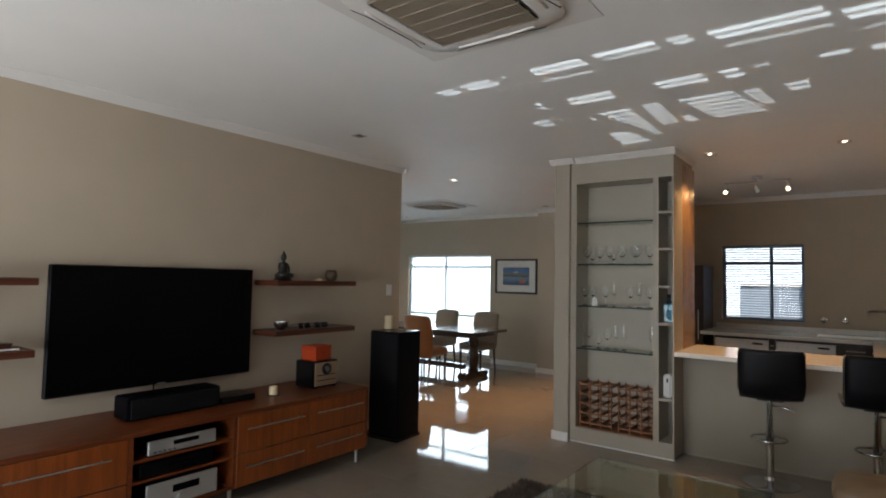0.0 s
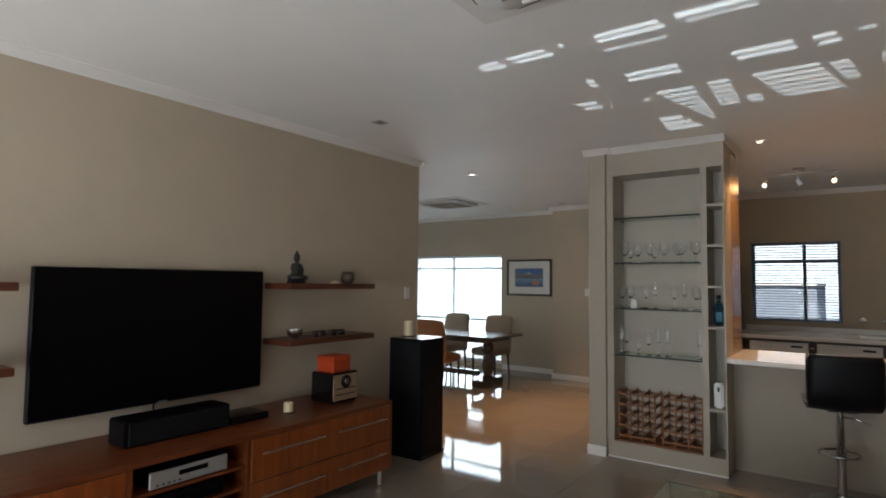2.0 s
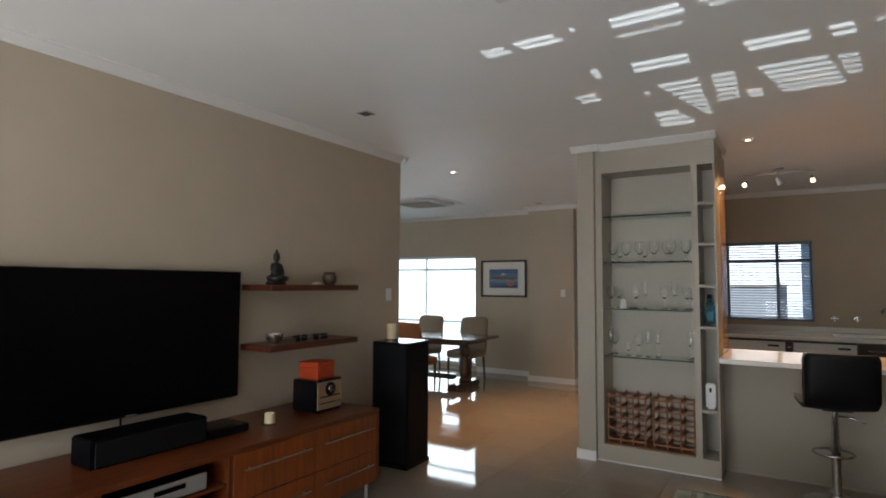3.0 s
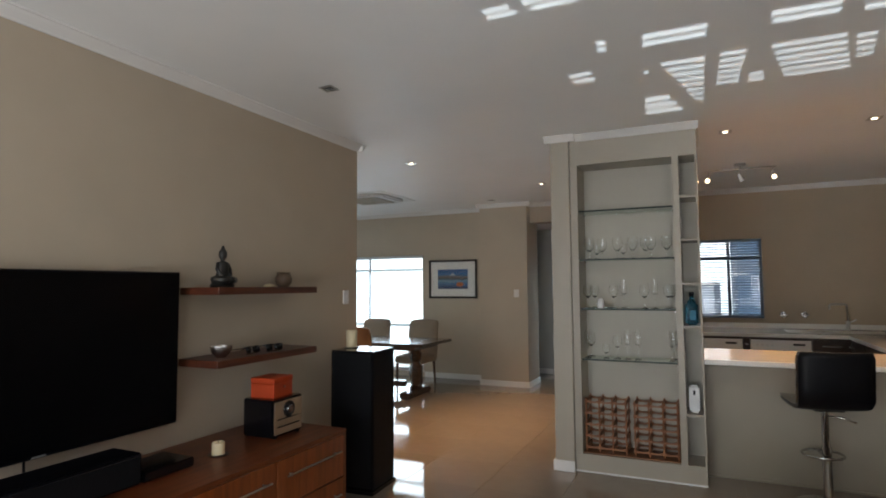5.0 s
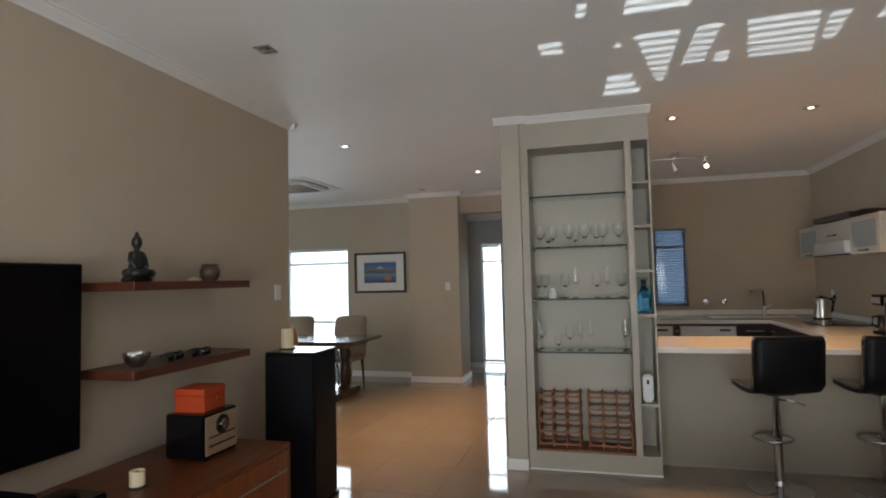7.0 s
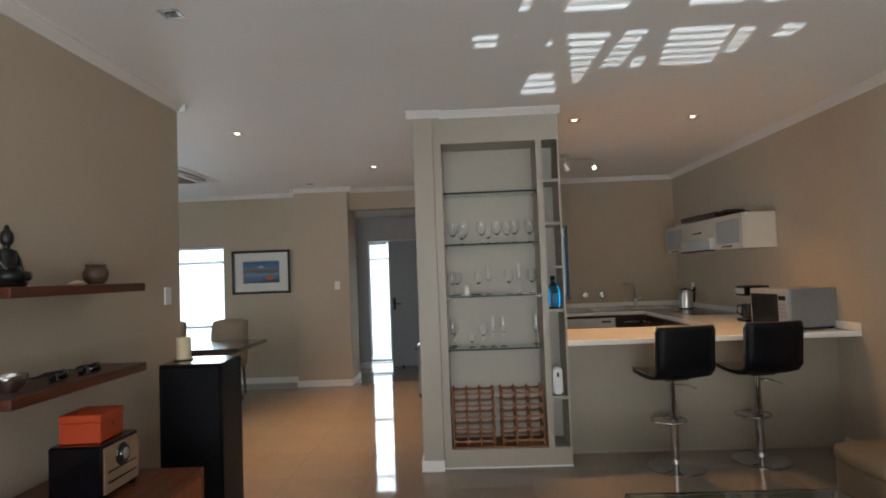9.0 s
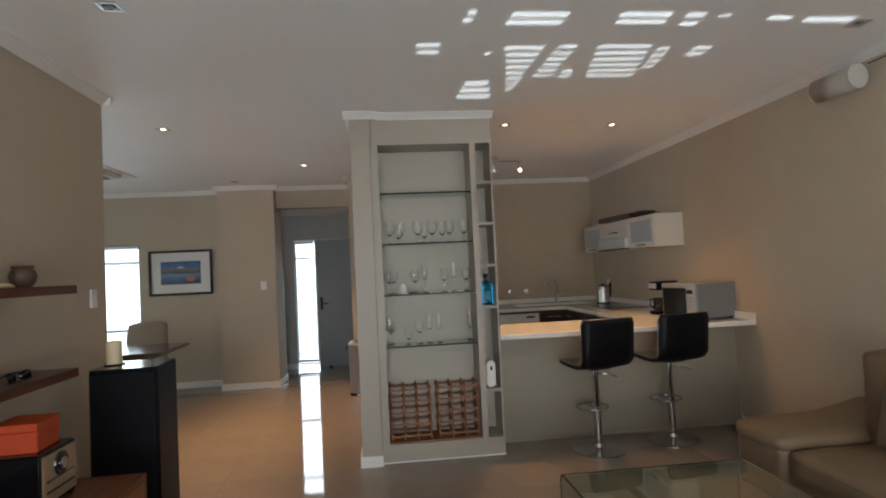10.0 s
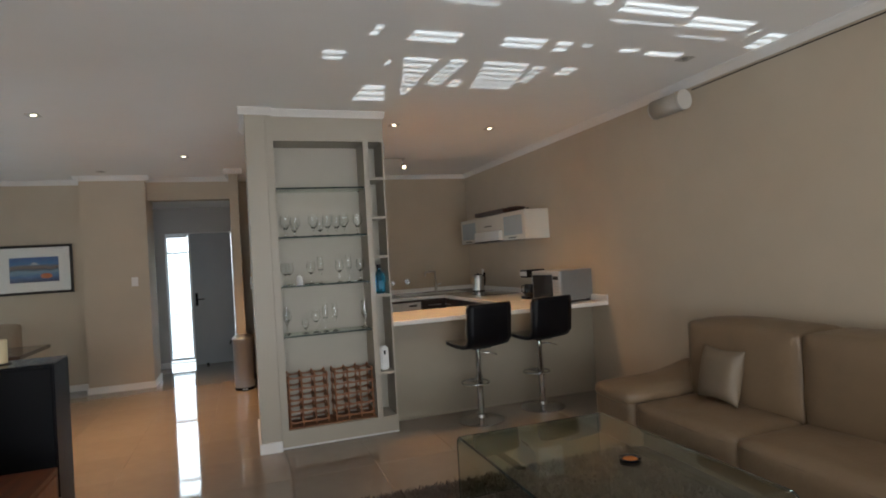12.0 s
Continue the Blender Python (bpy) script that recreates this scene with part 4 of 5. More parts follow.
w5 = tagged(new("window_5"), "white aluminium sliding doors at the end of the dining room", "window", kind="structure")
for y0, y1, z0, z1 in ((5.0, 7.4, 2.15, 2.2), (5.0, 7.4, 0.0, 0.05), (5.0, 5.05, 0.05, 2.15), (7.35, 7.4, 0.05, 2.15), (6.175, 6.225, 0.05, 2.15)):
    bx("frame", ALU, w5, -8.80, y0, z0, -8.75, y1, z1, 0.003)
for y0, y1 in ((5.05, 6.175), (6.225, 7.35)):
    bx("pane", PANE, w5, -8.778, y0, 0.05, -8.774, y1, 2.15).visible_shadow = False

# garden doors behind the walk
window_unit("window_4", "white aluminium sliding garden doors", -3.8, 0.4, 0.0, 2.55, -2.74, [-2.4, -1.0], [])

# glowing boards standing in for the bright outdoors beyond the dining and hall windows
GLOW = mat("glowing_backdrop", (0.82, 0.94, 1.0), 0.9, var=0.0, emit=1.1)
tagged(bx("backdrop_dining", GLOW, None, -9.6, 11.2, -0.2, -4.4, 11.25, 4.0), "glowing board standing in for bright sky and paving", kind="structure")
tagged(bx("backdrop_hall", GLOW, None, -4.3, 12.2, -0.2, -2.5, 12.25, 4.0), "glowing board standing in for bright sky", kind="structure")
# the neighbouring houses across from the kitchen, with a bright gap between them
# the dark blue-grey puts the shade on the house walls into their colour
BLUEP = mat("shaded_blue_render", (0.05, 0.10, 0.18), 0.8, var=0.08, scale=2, bump=0.2, bscale=40)


def house(x0, x1, y, h, lab):
    nh = thing("neighbour_house", lab, "house", x0, y, -0.25, group="neighbouring houses")
    w = x1 - x0
    bx("wall", BLUEP, nh, 0, 0, 0, w, 3, h)
    part("roof", prism(bmesh.new(), [(-0.4, h - 0.05), (3.4, h - 0.05), (1.5, h + 1.2)], -0.3 if x0 < -3 else -0.1, w + (0.1 if x0 < -3 else 0.3), "x"), ROOFT, nh)
    for k in range(2):
        wx = w * (0.25 + 0.4 * k)
        f = bx("window", ALU, nh, wx, -0.03, 1.1, wx + 0.9, -0.001, 2.2, 0.01)
        bx("pane", BLACK, f, wx + 0.06, -0.036, 1.16, wx + 0.84, -0.031, 2.14)


house(-0.62, 6.5, 13.2, 3.4, "neighbouring house beyond the kitchen, shade put into its blue-grey colour")
house(-9.5, -3.0, 13.4, 3.0, "neighbouring house past the gap, shade put into its blue-grey colour")
# one more glowing board, in place of the bright sky behind the gap
tagged(bx("backdrop_kitchen", GLOW, None, -7, 19, -0.2, 4, 19.05, 6.0), "glowing board standing in for bright sky and paving", kind="structure")
gw = thing("garden_wall", "white rendered garden wall outside the kitchen", "wall", -1.6, 14.6, -0.25)
bx("wall", mat("blue_grey_garden_render", (0.36, 0.43, 0.52), 0.8, var=0.06, scale=3, bump=0.2, bscale=40), gw, -0.6, 0, 0, 0.7, 0.2, 1.75, 0.01)
bx("coping", STUCCO, gw, -0.62, -0.04, 1.7505, 0.72, 0.24, 1.81, 0.01)

# ---- ceiling glints: added spot lamp behind an unseen cut sheet, for reflected sunlight ----
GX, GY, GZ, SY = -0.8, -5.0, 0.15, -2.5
lamp("glint_spot", "SPOT", look((GX, GY, GZ), (-0.85, SY, 0.86)), 5600, (0.82, 0.93, 1.0), 0.0034, spot=26, blend=0.05)
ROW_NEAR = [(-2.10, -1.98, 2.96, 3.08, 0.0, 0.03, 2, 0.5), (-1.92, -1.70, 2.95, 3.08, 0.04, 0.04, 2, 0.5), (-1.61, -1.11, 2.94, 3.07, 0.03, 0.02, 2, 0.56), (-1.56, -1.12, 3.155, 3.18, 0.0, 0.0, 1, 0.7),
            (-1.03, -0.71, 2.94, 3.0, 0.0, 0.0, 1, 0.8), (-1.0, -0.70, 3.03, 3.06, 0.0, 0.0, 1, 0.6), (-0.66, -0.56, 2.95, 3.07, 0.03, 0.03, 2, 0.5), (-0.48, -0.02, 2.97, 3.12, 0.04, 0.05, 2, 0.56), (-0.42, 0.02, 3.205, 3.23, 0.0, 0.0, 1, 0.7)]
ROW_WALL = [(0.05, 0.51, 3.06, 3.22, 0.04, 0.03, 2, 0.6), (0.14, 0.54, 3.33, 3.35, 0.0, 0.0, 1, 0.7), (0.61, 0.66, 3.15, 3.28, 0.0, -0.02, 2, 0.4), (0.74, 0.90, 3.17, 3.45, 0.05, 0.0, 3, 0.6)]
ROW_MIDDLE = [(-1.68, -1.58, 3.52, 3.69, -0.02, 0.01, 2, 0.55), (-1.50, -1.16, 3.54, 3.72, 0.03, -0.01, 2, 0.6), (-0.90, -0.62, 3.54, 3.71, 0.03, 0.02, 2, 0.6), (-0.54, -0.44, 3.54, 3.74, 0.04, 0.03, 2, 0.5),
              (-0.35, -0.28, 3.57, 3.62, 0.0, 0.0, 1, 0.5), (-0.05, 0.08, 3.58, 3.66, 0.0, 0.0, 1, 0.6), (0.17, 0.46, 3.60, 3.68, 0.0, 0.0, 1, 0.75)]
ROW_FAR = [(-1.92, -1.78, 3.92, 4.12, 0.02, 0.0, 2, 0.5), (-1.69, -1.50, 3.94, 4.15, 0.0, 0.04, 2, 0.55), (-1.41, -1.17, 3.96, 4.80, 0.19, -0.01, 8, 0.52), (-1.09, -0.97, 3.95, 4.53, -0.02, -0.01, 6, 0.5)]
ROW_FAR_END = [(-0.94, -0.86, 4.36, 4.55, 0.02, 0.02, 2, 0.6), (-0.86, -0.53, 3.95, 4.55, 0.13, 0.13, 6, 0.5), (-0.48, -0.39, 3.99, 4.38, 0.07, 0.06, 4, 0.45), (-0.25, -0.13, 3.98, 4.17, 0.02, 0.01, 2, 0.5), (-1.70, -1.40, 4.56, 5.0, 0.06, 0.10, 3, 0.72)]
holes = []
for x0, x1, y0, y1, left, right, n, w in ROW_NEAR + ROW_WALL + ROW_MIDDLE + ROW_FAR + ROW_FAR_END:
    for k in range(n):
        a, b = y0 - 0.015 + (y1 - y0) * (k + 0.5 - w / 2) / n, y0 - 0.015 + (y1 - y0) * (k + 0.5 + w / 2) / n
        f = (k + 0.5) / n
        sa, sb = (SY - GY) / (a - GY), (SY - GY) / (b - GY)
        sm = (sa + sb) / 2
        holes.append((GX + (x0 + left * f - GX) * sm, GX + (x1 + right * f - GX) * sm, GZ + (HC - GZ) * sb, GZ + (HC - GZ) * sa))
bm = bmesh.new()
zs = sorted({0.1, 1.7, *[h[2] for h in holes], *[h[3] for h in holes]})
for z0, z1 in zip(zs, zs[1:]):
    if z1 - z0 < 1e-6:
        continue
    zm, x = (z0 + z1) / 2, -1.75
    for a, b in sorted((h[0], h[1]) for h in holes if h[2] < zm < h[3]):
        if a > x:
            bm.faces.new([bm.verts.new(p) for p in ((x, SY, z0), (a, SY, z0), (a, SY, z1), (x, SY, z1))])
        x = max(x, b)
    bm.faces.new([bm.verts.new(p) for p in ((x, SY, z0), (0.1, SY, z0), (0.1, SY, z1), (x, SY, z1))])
# sheet added out of view; its holes shape the lamp's patches on the ceiling
pb = thing("garden_door_blind", "added unseen white sheet with cut holes that shapes the ceiling glints", "blind", 0, 0, 0)
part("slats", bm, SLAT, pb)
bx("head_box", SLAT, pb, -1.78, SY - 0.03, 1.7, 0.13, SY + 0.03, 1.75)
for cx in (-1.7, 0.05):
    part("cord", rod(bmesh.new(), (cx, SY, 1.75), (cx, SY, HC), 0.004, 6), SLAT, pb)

# ---- things on the ceiling and walls ----
def downlight(x, y, lit):
    d = thing("downlight", "small square steel downlight, " + ("lit" if lit else "switched off"), "ceiling light", x, y, HC, group="ceiling downlights")
    bm = bmesh.new()
    o, i = 0.048, 0.03
    for a, b, c, e in ((-o, -o, o, -i), (-o, i, o, o), (-o, -i, -i, i), (i, -i, o, i)):
        box(bm, a, b, -0.006, c, e, -0.0002, 0.001)
    part("frame", bm, STEEL, d)
    part("reflector", lathe(bmesh.new(), [(0.029, -0.0005), (0.022, -0.004)], seg=20), CHROME if lit else DARKG, d)
    part("bulb", lathe(bmesh.new(), [(0.021, -0.0008), (0.018, -0.005), (0, -0.007)], seg=18), BULB if lit else GREYP, d, "glowing halogen bulb" if lit else "")


for dx, dy, lit in DOWNLIGHTS:
    downlight(dx, dy, lit)


def superellipse(a, n, p=4.5):
    out = []
    for i in range(n):
        t = 2 * math.pi * i / n
        c, s = math.cos(t), math.sin(t)
        out.append((a * math.copysign(abs(c) ** (2 / p), c), a * math.copysign(abs(s) ** (2 / p), s)))
    return out


def cassette(x, y, lab):
    c = thing("ceiling_air_conditioner", lab, "air conditioner", x, y, HC, group="ceiling air conditioners")
    bx("mounting_plate", TRIM, c, -0.485, -0.485, -0.006, 0.485, 0.485, -0.0002, 0.001)
    bm = bmesh.new()
    rings = []
    for a, z in ((0.398, -0.0065), (0.403, -0.02), (0.39, -0.034), (0.28, -0.040)):
        rings.append([bm.verts.new((u, v, z)) for u, v in superellipse(a, 56, 5.0 if a > 0.35 else 14)])
    for a, b in zip(rings, rings[1:]):
        for i in range(56):
            bm.faces.new((a[i], a[(i + 1) % 56], b[(i + 1) % 56], b[i])).smooth = True
    part("panel", bm, TRIM, c, "white moulded panel with rounded corners")
    for k in range(4):
        m = pose(0, 0, 0, 0, 0, 90 * k)
        v = part("air_vane", tube(bmesh.new(), [(-0.21, 0.338, -0.036), (-0.1, 0.344, -0.0385), (0.1, 0.344, -0.0385), (0.21, 0.338, -0.036)], 0.008), TRIM, c)
        v.matrix_basis = m
        s = part("vane_slot", tube(bmesh.new(), [(-0.25, 0.384, -0.031), (-0.15, 0.366, -0.034), (0.15, 0.366, -0.034), (0.25, 0.384, -0.031)], 0.004, 6), DARKG, c, "dark slot beside a vane")
        s.matrix_basis = m
    g = bx("grille", DARKG, c, -0.268, -0.268, -0.0405, 0.268, 0.268, -0.0395, label="cream slatted intake grille")
    first = part("grille_slat", box(bmesh.new(), -0.0026, -0.266, -0.048, 0.0026, 0.266, -0.0406), GRILLE, g)
    for i in range(38):
        o = first if i == 0 else new("grille_slat", first.data)
        o.parent = g
        o.location = (-0.256 + 0.512 * i / 37, 0, 0)
    for u in (-0.266, -0.177, -0.089, 0, 0.089, 0.177, 0.266):
        bx("grille_rib", GRILLE, g, -0.268, u - 0.0022, -0.0474, 0.268, u + 0.0022, -0.0406)
    return c


ac = cassette(-1.295, 2.04, "white ceiling cassette air conditioner with a square grille")
ac2 = copy_thing(ac, pose(-5.5, 7.42, HC))
tagged(ac2, "white ceiling cassette air conditioner over the dining table")

# spotlight bar in the kitchen
tr = thing("spotlight_bar", "steel ceiling bar with three adjustable spotlights", "ceiling light", -0.84, 7.22, HC)
part("rose", lathe(bmesh.new(), [(0, 0), (0.055, 0), (0.055, -0.022), (0.0, -0.024)], seg=24), STEEL, tr)
part("bar", tube(bmesh.new(), [(-0.33, -0.02, -0.055), (-0.16, 0.015, -0.055), (0, 0, -0.055), (0.16, -0.015, -0.055), (0.33, 0.02, -0.055)], 0.008), STEEL, tr)
part("stem", rod(bmesh.new(), (0, 0, -0.06), (0, 0, -0.02), 0.008), STEEL, tr)
for sx, aim, on in ((-0.3, (-0.35, -1, -0.75), 1), (0.0, (0.5, 0.3, -1), 0), (0.3, (0.15, -1, -0.9), 1)):
    a = Vector(aim).normalized()
    p = Vector((sx, 0, -0.135))
    sh = part("spot_head", lathe(bmesh.new(), [(0, -0.03), (0.016, -0.03), (0.02, -0.01), (0.03, 0.045), (0.026, 0.045), (0.022, 0.03), (0, 0.028)], seg=18, m=Matrix.Translation(p) @ a.to_track_quat("Z", "Y").to_matrix().to_4x4()), STEEL, tr, "steel spotlight head")
    part("swivel", rod(bmesh.new(), (sx, 0, -0.055), p - a * 0.02, 0.005), STEEL, sh)
    part("bulb", lathe(bmesh.new(), [(0.016, 0.032), (0.011, 0.037), (0, 0.038)], seg=16, m=Matrix.Translation(p) @ a.to_track_quat("Z", "Y").to_matrix().to_4x4()), BULB if on else GREYP, sh)
    if on:
        lamp("spotlight_bulb", "SPOT", look(tuple(Vector((-0.84, 7.22, HC)) + p + a * 0.05), tuple(Vector((-0.84, 7.22, HC)) + p + a)), 5, WARM, 0.02, spot=80, blend=0.5)

# small loudspeaker by the cornice
ws = thing("wall_speaker", "small beige-grey loudspeaker mounted high on the wall", "speaker", XR, 4.24, 2.60)
SPK = mat("beige_speaker_cloth", (0.36, 0.325, 0.275), 0.7, var=0.05, scale=40, bump=0.15, bscale=300)
oval = [(-0.086 + 0.07 * math.cos(t * math.pi / 12), 0.078 * math.sin(t * math.pi / 12)) for t in range(24)]
part("case", prism(bmesh.new(), oval, -0.16, 0.16, "y"), SPK, ws, "rounded cloth-covered case", True)
for y0, y1 in ((-0.172, -0.1605), (0.1605, 0.172)):
    part("end_cap", prism(bmesh.new(), [(-0.086 + (x + 0.086) * 1.03, z * 1.03) for x, z in oval], y0, y1, "y"), mat("pale_speaker_plastic", (0.46, 0.43, 0.38), 0.5, var=0.03, scale=12), ws, "off-white oval end cap")
bx("wall_bracket", GREYP, ws, -0.02, -0.03, -0.04, -0.0003, 0.03, 0.04, 0.003)
part("cable", tube(bmesh.new(), [(-0.012, -0.17, 0.075), (-0.01, -0.6, 0.079), (-0.01, -2.2, 0.08), (-0.01, -5.0, 0.08)], 0.004, 6), BLACKM, ws, "thin dark cable under the cornice")


def plate(name, lab, x, y, z, face, w=0.075, h=0.115, rockers=1):
    s = thing(name, lab, "switch", x, y, z, {"-y": 0, "+x": 90, "-x": -90}[face], "wall switches and sockets")
    bx("plate", WHITEP, s, -w / 2, -0.012, -h / 2, w / 2, -0.0003, h / 2, 0.003)
    for k in range(rockers):
        u = (k - (rockers - 1) / 2) * 0.025
        bx("rocker", WHITEP, s, u - 0.01, -0.016, -0.02, u + 0.01, -0.0122, 0.02, 0.002)


plate("light_switch", "white light switch near the wall corner", XT, 4.625, 1.42, "+x", rockers=2)
plate("light_switch", "white light switch on the pier", -3.78, YP, 1.39, "-y")
plate("light_switch", "white light switch on the cabinet side", CX0, 5.95, 1.35, "-x")
plate("wall_socket", "white wall socket above the worktop", XR, 8.45, 1.20, "-x", 0.07, 0.11)

# framed picture
pc = thing("framed_picture", "lake picture in a wide white mount and a black frame", "picture", -4.98, YD, 1.62)
PW, PH = 0.43, 0.316
for a in ((-PW, -0.03, -PH, PW, -0.001, -PH + 0.032), (-PW, -0.03, PH - 0.032, PW, -0.001, PH), (-PW, -0.03, -PH + 0.032, -PW + 0.032, -0.001, PH - 0.032), (PW - 0.032, -0.03, -PH + 0.032, PW, -0.001, PH - 0.032)):
    bx("frame", FRAMEB, pc, *a, 0.003)
bx("mount", MOUNT, pc, -PW + 0.033, -0.012, -PH + 0.033, PW - 0.033, -0.002, PH - 0.033)
pr = bx("print", ART, pc, -0.27, -0.0135, -0.16, 0.27, -0.0122, 0.16)
part("sun_shape", lathe(bmesh.new(), [(0.0, 0), (0.05, 0), (0.05, 0.0012), (0, 0.0012)], seg=20, m=Matrix.Translation((0.13, -0.0136, -0.085)) @ pose(0, 0, 0, 90) @ Matrix.Diagonal((1.3, 0.7, 1, 1))), mat("orange_print", (0.50, 0.13, 0.04), 0.5, var=0.3, scale=40), pr)
part("peak_shape", prism(bmesh.new(), [(-0.06, 0.06), (0.06, 0.06), (0.0, 0.10)], -0.0148, -0.0136, "y"), mat("pale_print", (0.42, 0.46, 0.50), 0.5, var=0.3, scale=40), pr)
gl = bx("glazing", PANE, pc, -PW + 0.033, -0.0205, -PH + 0.033, PW - 0.033, -0.0185, PH - 0.033)
gl.visible_shadow = False

# ---- dining table and chairs ----
dt = thing("dining_table", "dark walnut trestle dining table with turned pedestals", "table", -5.68, 7.68, 0)
bx("tabletop", TABLEW, dt, -1.12, -0.47, 0.71, 1.12, 0.47, 0.75, 0.006, seg=2)
bx("apron", TABLEW, dt, -0.95, -0.36, 0.65, 0.95, 0.36, 0.7095, 0.004)
for s in (-1, 1):
    cx = s * 0.78
    bm = lathe(bmesh.new(), [(0.085, 0.09), (0.09, 0.12), (0.06, 0.15), (0.075, 0.20), (0.10, 0.30), (0.085, 0.40), (0.06, 0.47), (0.085, 0.50), (0.085, 0.58), (0.07, 0.6), (0.07, 0.649)], cx, 0, 0, 20)
    part("pedestal", bm, TABLEW, dt, "turned bulbous pedestal")
    bx("foot", TABLEW, dt, cx - 0.07, -0.36, 0, cx + 0.07, 0.36, 0.09, 0.02, seg=2)
bx("stretcher", TABLEW, dt, -0.62, -0.04, 0.11, 0.62, 0.04, 0.19, 0.004)


def dining_chair(x, y, rz, cover, lab):
    c = thing("dining_chair", lab, "chair", x, y, 0, rz, "chairs round the dining table")
    part("seat", pillow_box(-0.235, -0.22, 0.37, 0.235, 0.25, 0.49, 0.04, 0.015, 6), cover, c)
    bm = pillow_box(-0.24, -0.26, 0.36, 0.24, -0.17, 0.98, 0.035, 0.012, 8)
    for v in bm.verts:
        k = max(0.0, v.co.z - 0.5)
        v.co.y -= 0.20 * k * k + 0.05 * k
    part("backrest", bm, cover, c, "padded upholstered back with a rolled top")
    for sx in (-0.2, 0.2):
        for sy, lean in ((-0.2, -0.05), (0.21, 0.0)):
            part("leg", rod(bmesh.new(), (sx, sy + lean, 0), (sx, sy, 0.375), 0.014, 8, 0.022), TABLEW, c, "tapered dark wooden leg")
    return c


dining_chair(-5.19, 8.24, 180, FABRIC, "sand upholstered dining chair at the window side")
dining_chair(-6.03, 8.24, 180, FABRIC, "sand upholstered dining chair at the window side")
dining_chair(-5.35, 7.06, 3, OFABRIC, "tan upholstered dining chair near the tall speaker")

# pedal bin in the hall
BINS = mat("dark_brushed_steel", (0.36, 0.37, 0.40), 0.36, metal=0.75, var=0.06, scale=25, stretch=(1, 1, 0.2))
bn = thing("pedal_bin", "brushed steel pedal bin with a black base", "bin", -2.50, 8.0, 0)
part("body", lathe(bmesh.new(), [(0.115, 0.03), (0.118, 0.05), (0.118, 0.60), (0.122, 0.605), (0.122, 0.615)], seg=32), BINS, bn)
part("base", lathe(bmesh.new(), [(0, 0), (0.122, 0), (0.122, 0.03), (0, 0.03)], seg=32), BLACKM, bn)
part("lid", lathe(bmesh.new(), [(0.124, 0.616), (0.124, 0.63), (0.09, 0.66), (0, 0.672)], seg=32), STEEL, bn, "domed steel lid")
bx("pedal", STEEL, bn, -0.03, -0.16, 0.012, 0.03, -0.12, 0.022, 0.003)
part("handle", tube(bmesh.new(), [(-0.13, -0.02, 0.6), (-0.145, -0.02, 0.57), (-0.14, 0.03, 0.6)], 0.006), BLACKM, bn)

# ---- small things on the television wall ----
bu = bmesh.new()
lathe(bu, [(0, 0), (0.085, 0), (0.09, 0.012), (0.08, 0.022), (0.075, 0.03), (0.085, 0.045), (0.08, 0.062), (0.05, 0.075), (0.048, 0.10), (0.052, 0.135), (0.045, 0.155), (0.018, 0.165), (0.018, 0.175), (0.029, 0.186), (0.034, 0.204), (0.031, 0.224), (0.021, 0.237), (0.014, 0.242), (0.013, 0.252), (0.006, 0.262), (0, 0.264)], seg=26)
for v in bu.verts:
    v.co.x *= 0.9
    if v.co.z < 0.08:
        v.co.y *= 1.25
        v.co.x *= 0.85
    elif v.co.z < 0.17:
        v.co.y *= 1.1
        v.co.x *= 0.75
for s in (-1, 1):
    tube(bu, [(0.0, s * 0.05, 0.15), (0.008, s * 0.068, 0.115), (0.03, s * 0.055, 0.078), (0.05, s * 0.015, 0.072)], 0.014)
    tube(bu, [(0.0, s * 0.06, 0.05), (0.05, s * 0.085, 0.045), (0.075, s * 0.03, 0.045), (0.07, -s * 0.02, 0.05)], 0.02)
sb = part("statue", bu, BRONZE)
sb.matrix_world = pose(-3.83, 3.13, SU + 0.042) @ Matrix.Diagonal((0.8, 0.74, 0.95, 1))
tagged(sb, "dark bronze seated meditating statue on the upper shelf", "statue")

pot = thing("clay_pot", "small mottled clay pot on the upper shelf", "pot", -3.82, 3.66, SU + 0.042)
part("body", lathe(bmesh.new(), [(0, 0), (0.03, 0), (0.045, 0.02), (0.05, 0.045), (0.042, 0.065), (0.035, 0.07), (0.042, 0.08), (0.038, 0.082), (0.03, 0.07), (0.04, 0.045), (0, 0.012)], seg=24), CLAY, pot)
pot.scale = (1.15, 1.15, 1.2)
for s in (-1, 1):
    part("lug", tube(bmesh.new(), [(0, s * 0.036, 0.075), (0, s * 0.055, 0.066), (0, s * 0.05, 0.045)], 0.006), CLAY, pot)
sh = thing("sea_shell", "small pale shell on the upper shelf", "shell", -3.80, 3.50, SU + 0.042)
bm = lathe(bmesh.new(), [(0, 0), (0.03, 0.002), (0.034, 0.008), (0.02, 0.016), (0.006, 0.022), (0, 0.023)], seg=16)
for v in bm.verts:
    v.co.y *= 1.4
part("shell", bm, WAX, sh)
bo = thing("silver_bowl", "small hammered silver bowl on the lower shelf", "bowl", -3.80, 3.10, SL + 0.042)
part("bowl", lathe(bmesh.new(), [(0, 0), (0.028, 0), (0.03, 0.006), (0.05, 0.025), (0.062, 0.055), (0.064, 0.068), (0.06, 0.067), (0.056, 0.052), (0.044, 0.026), (0, 0.012)], seg=28), mat("hammered_silver", (0.62, 0.60, 0.57), 0.2, metal=1.0, var=0.1, scale=20, bump=0.5, bscale=70), bo)


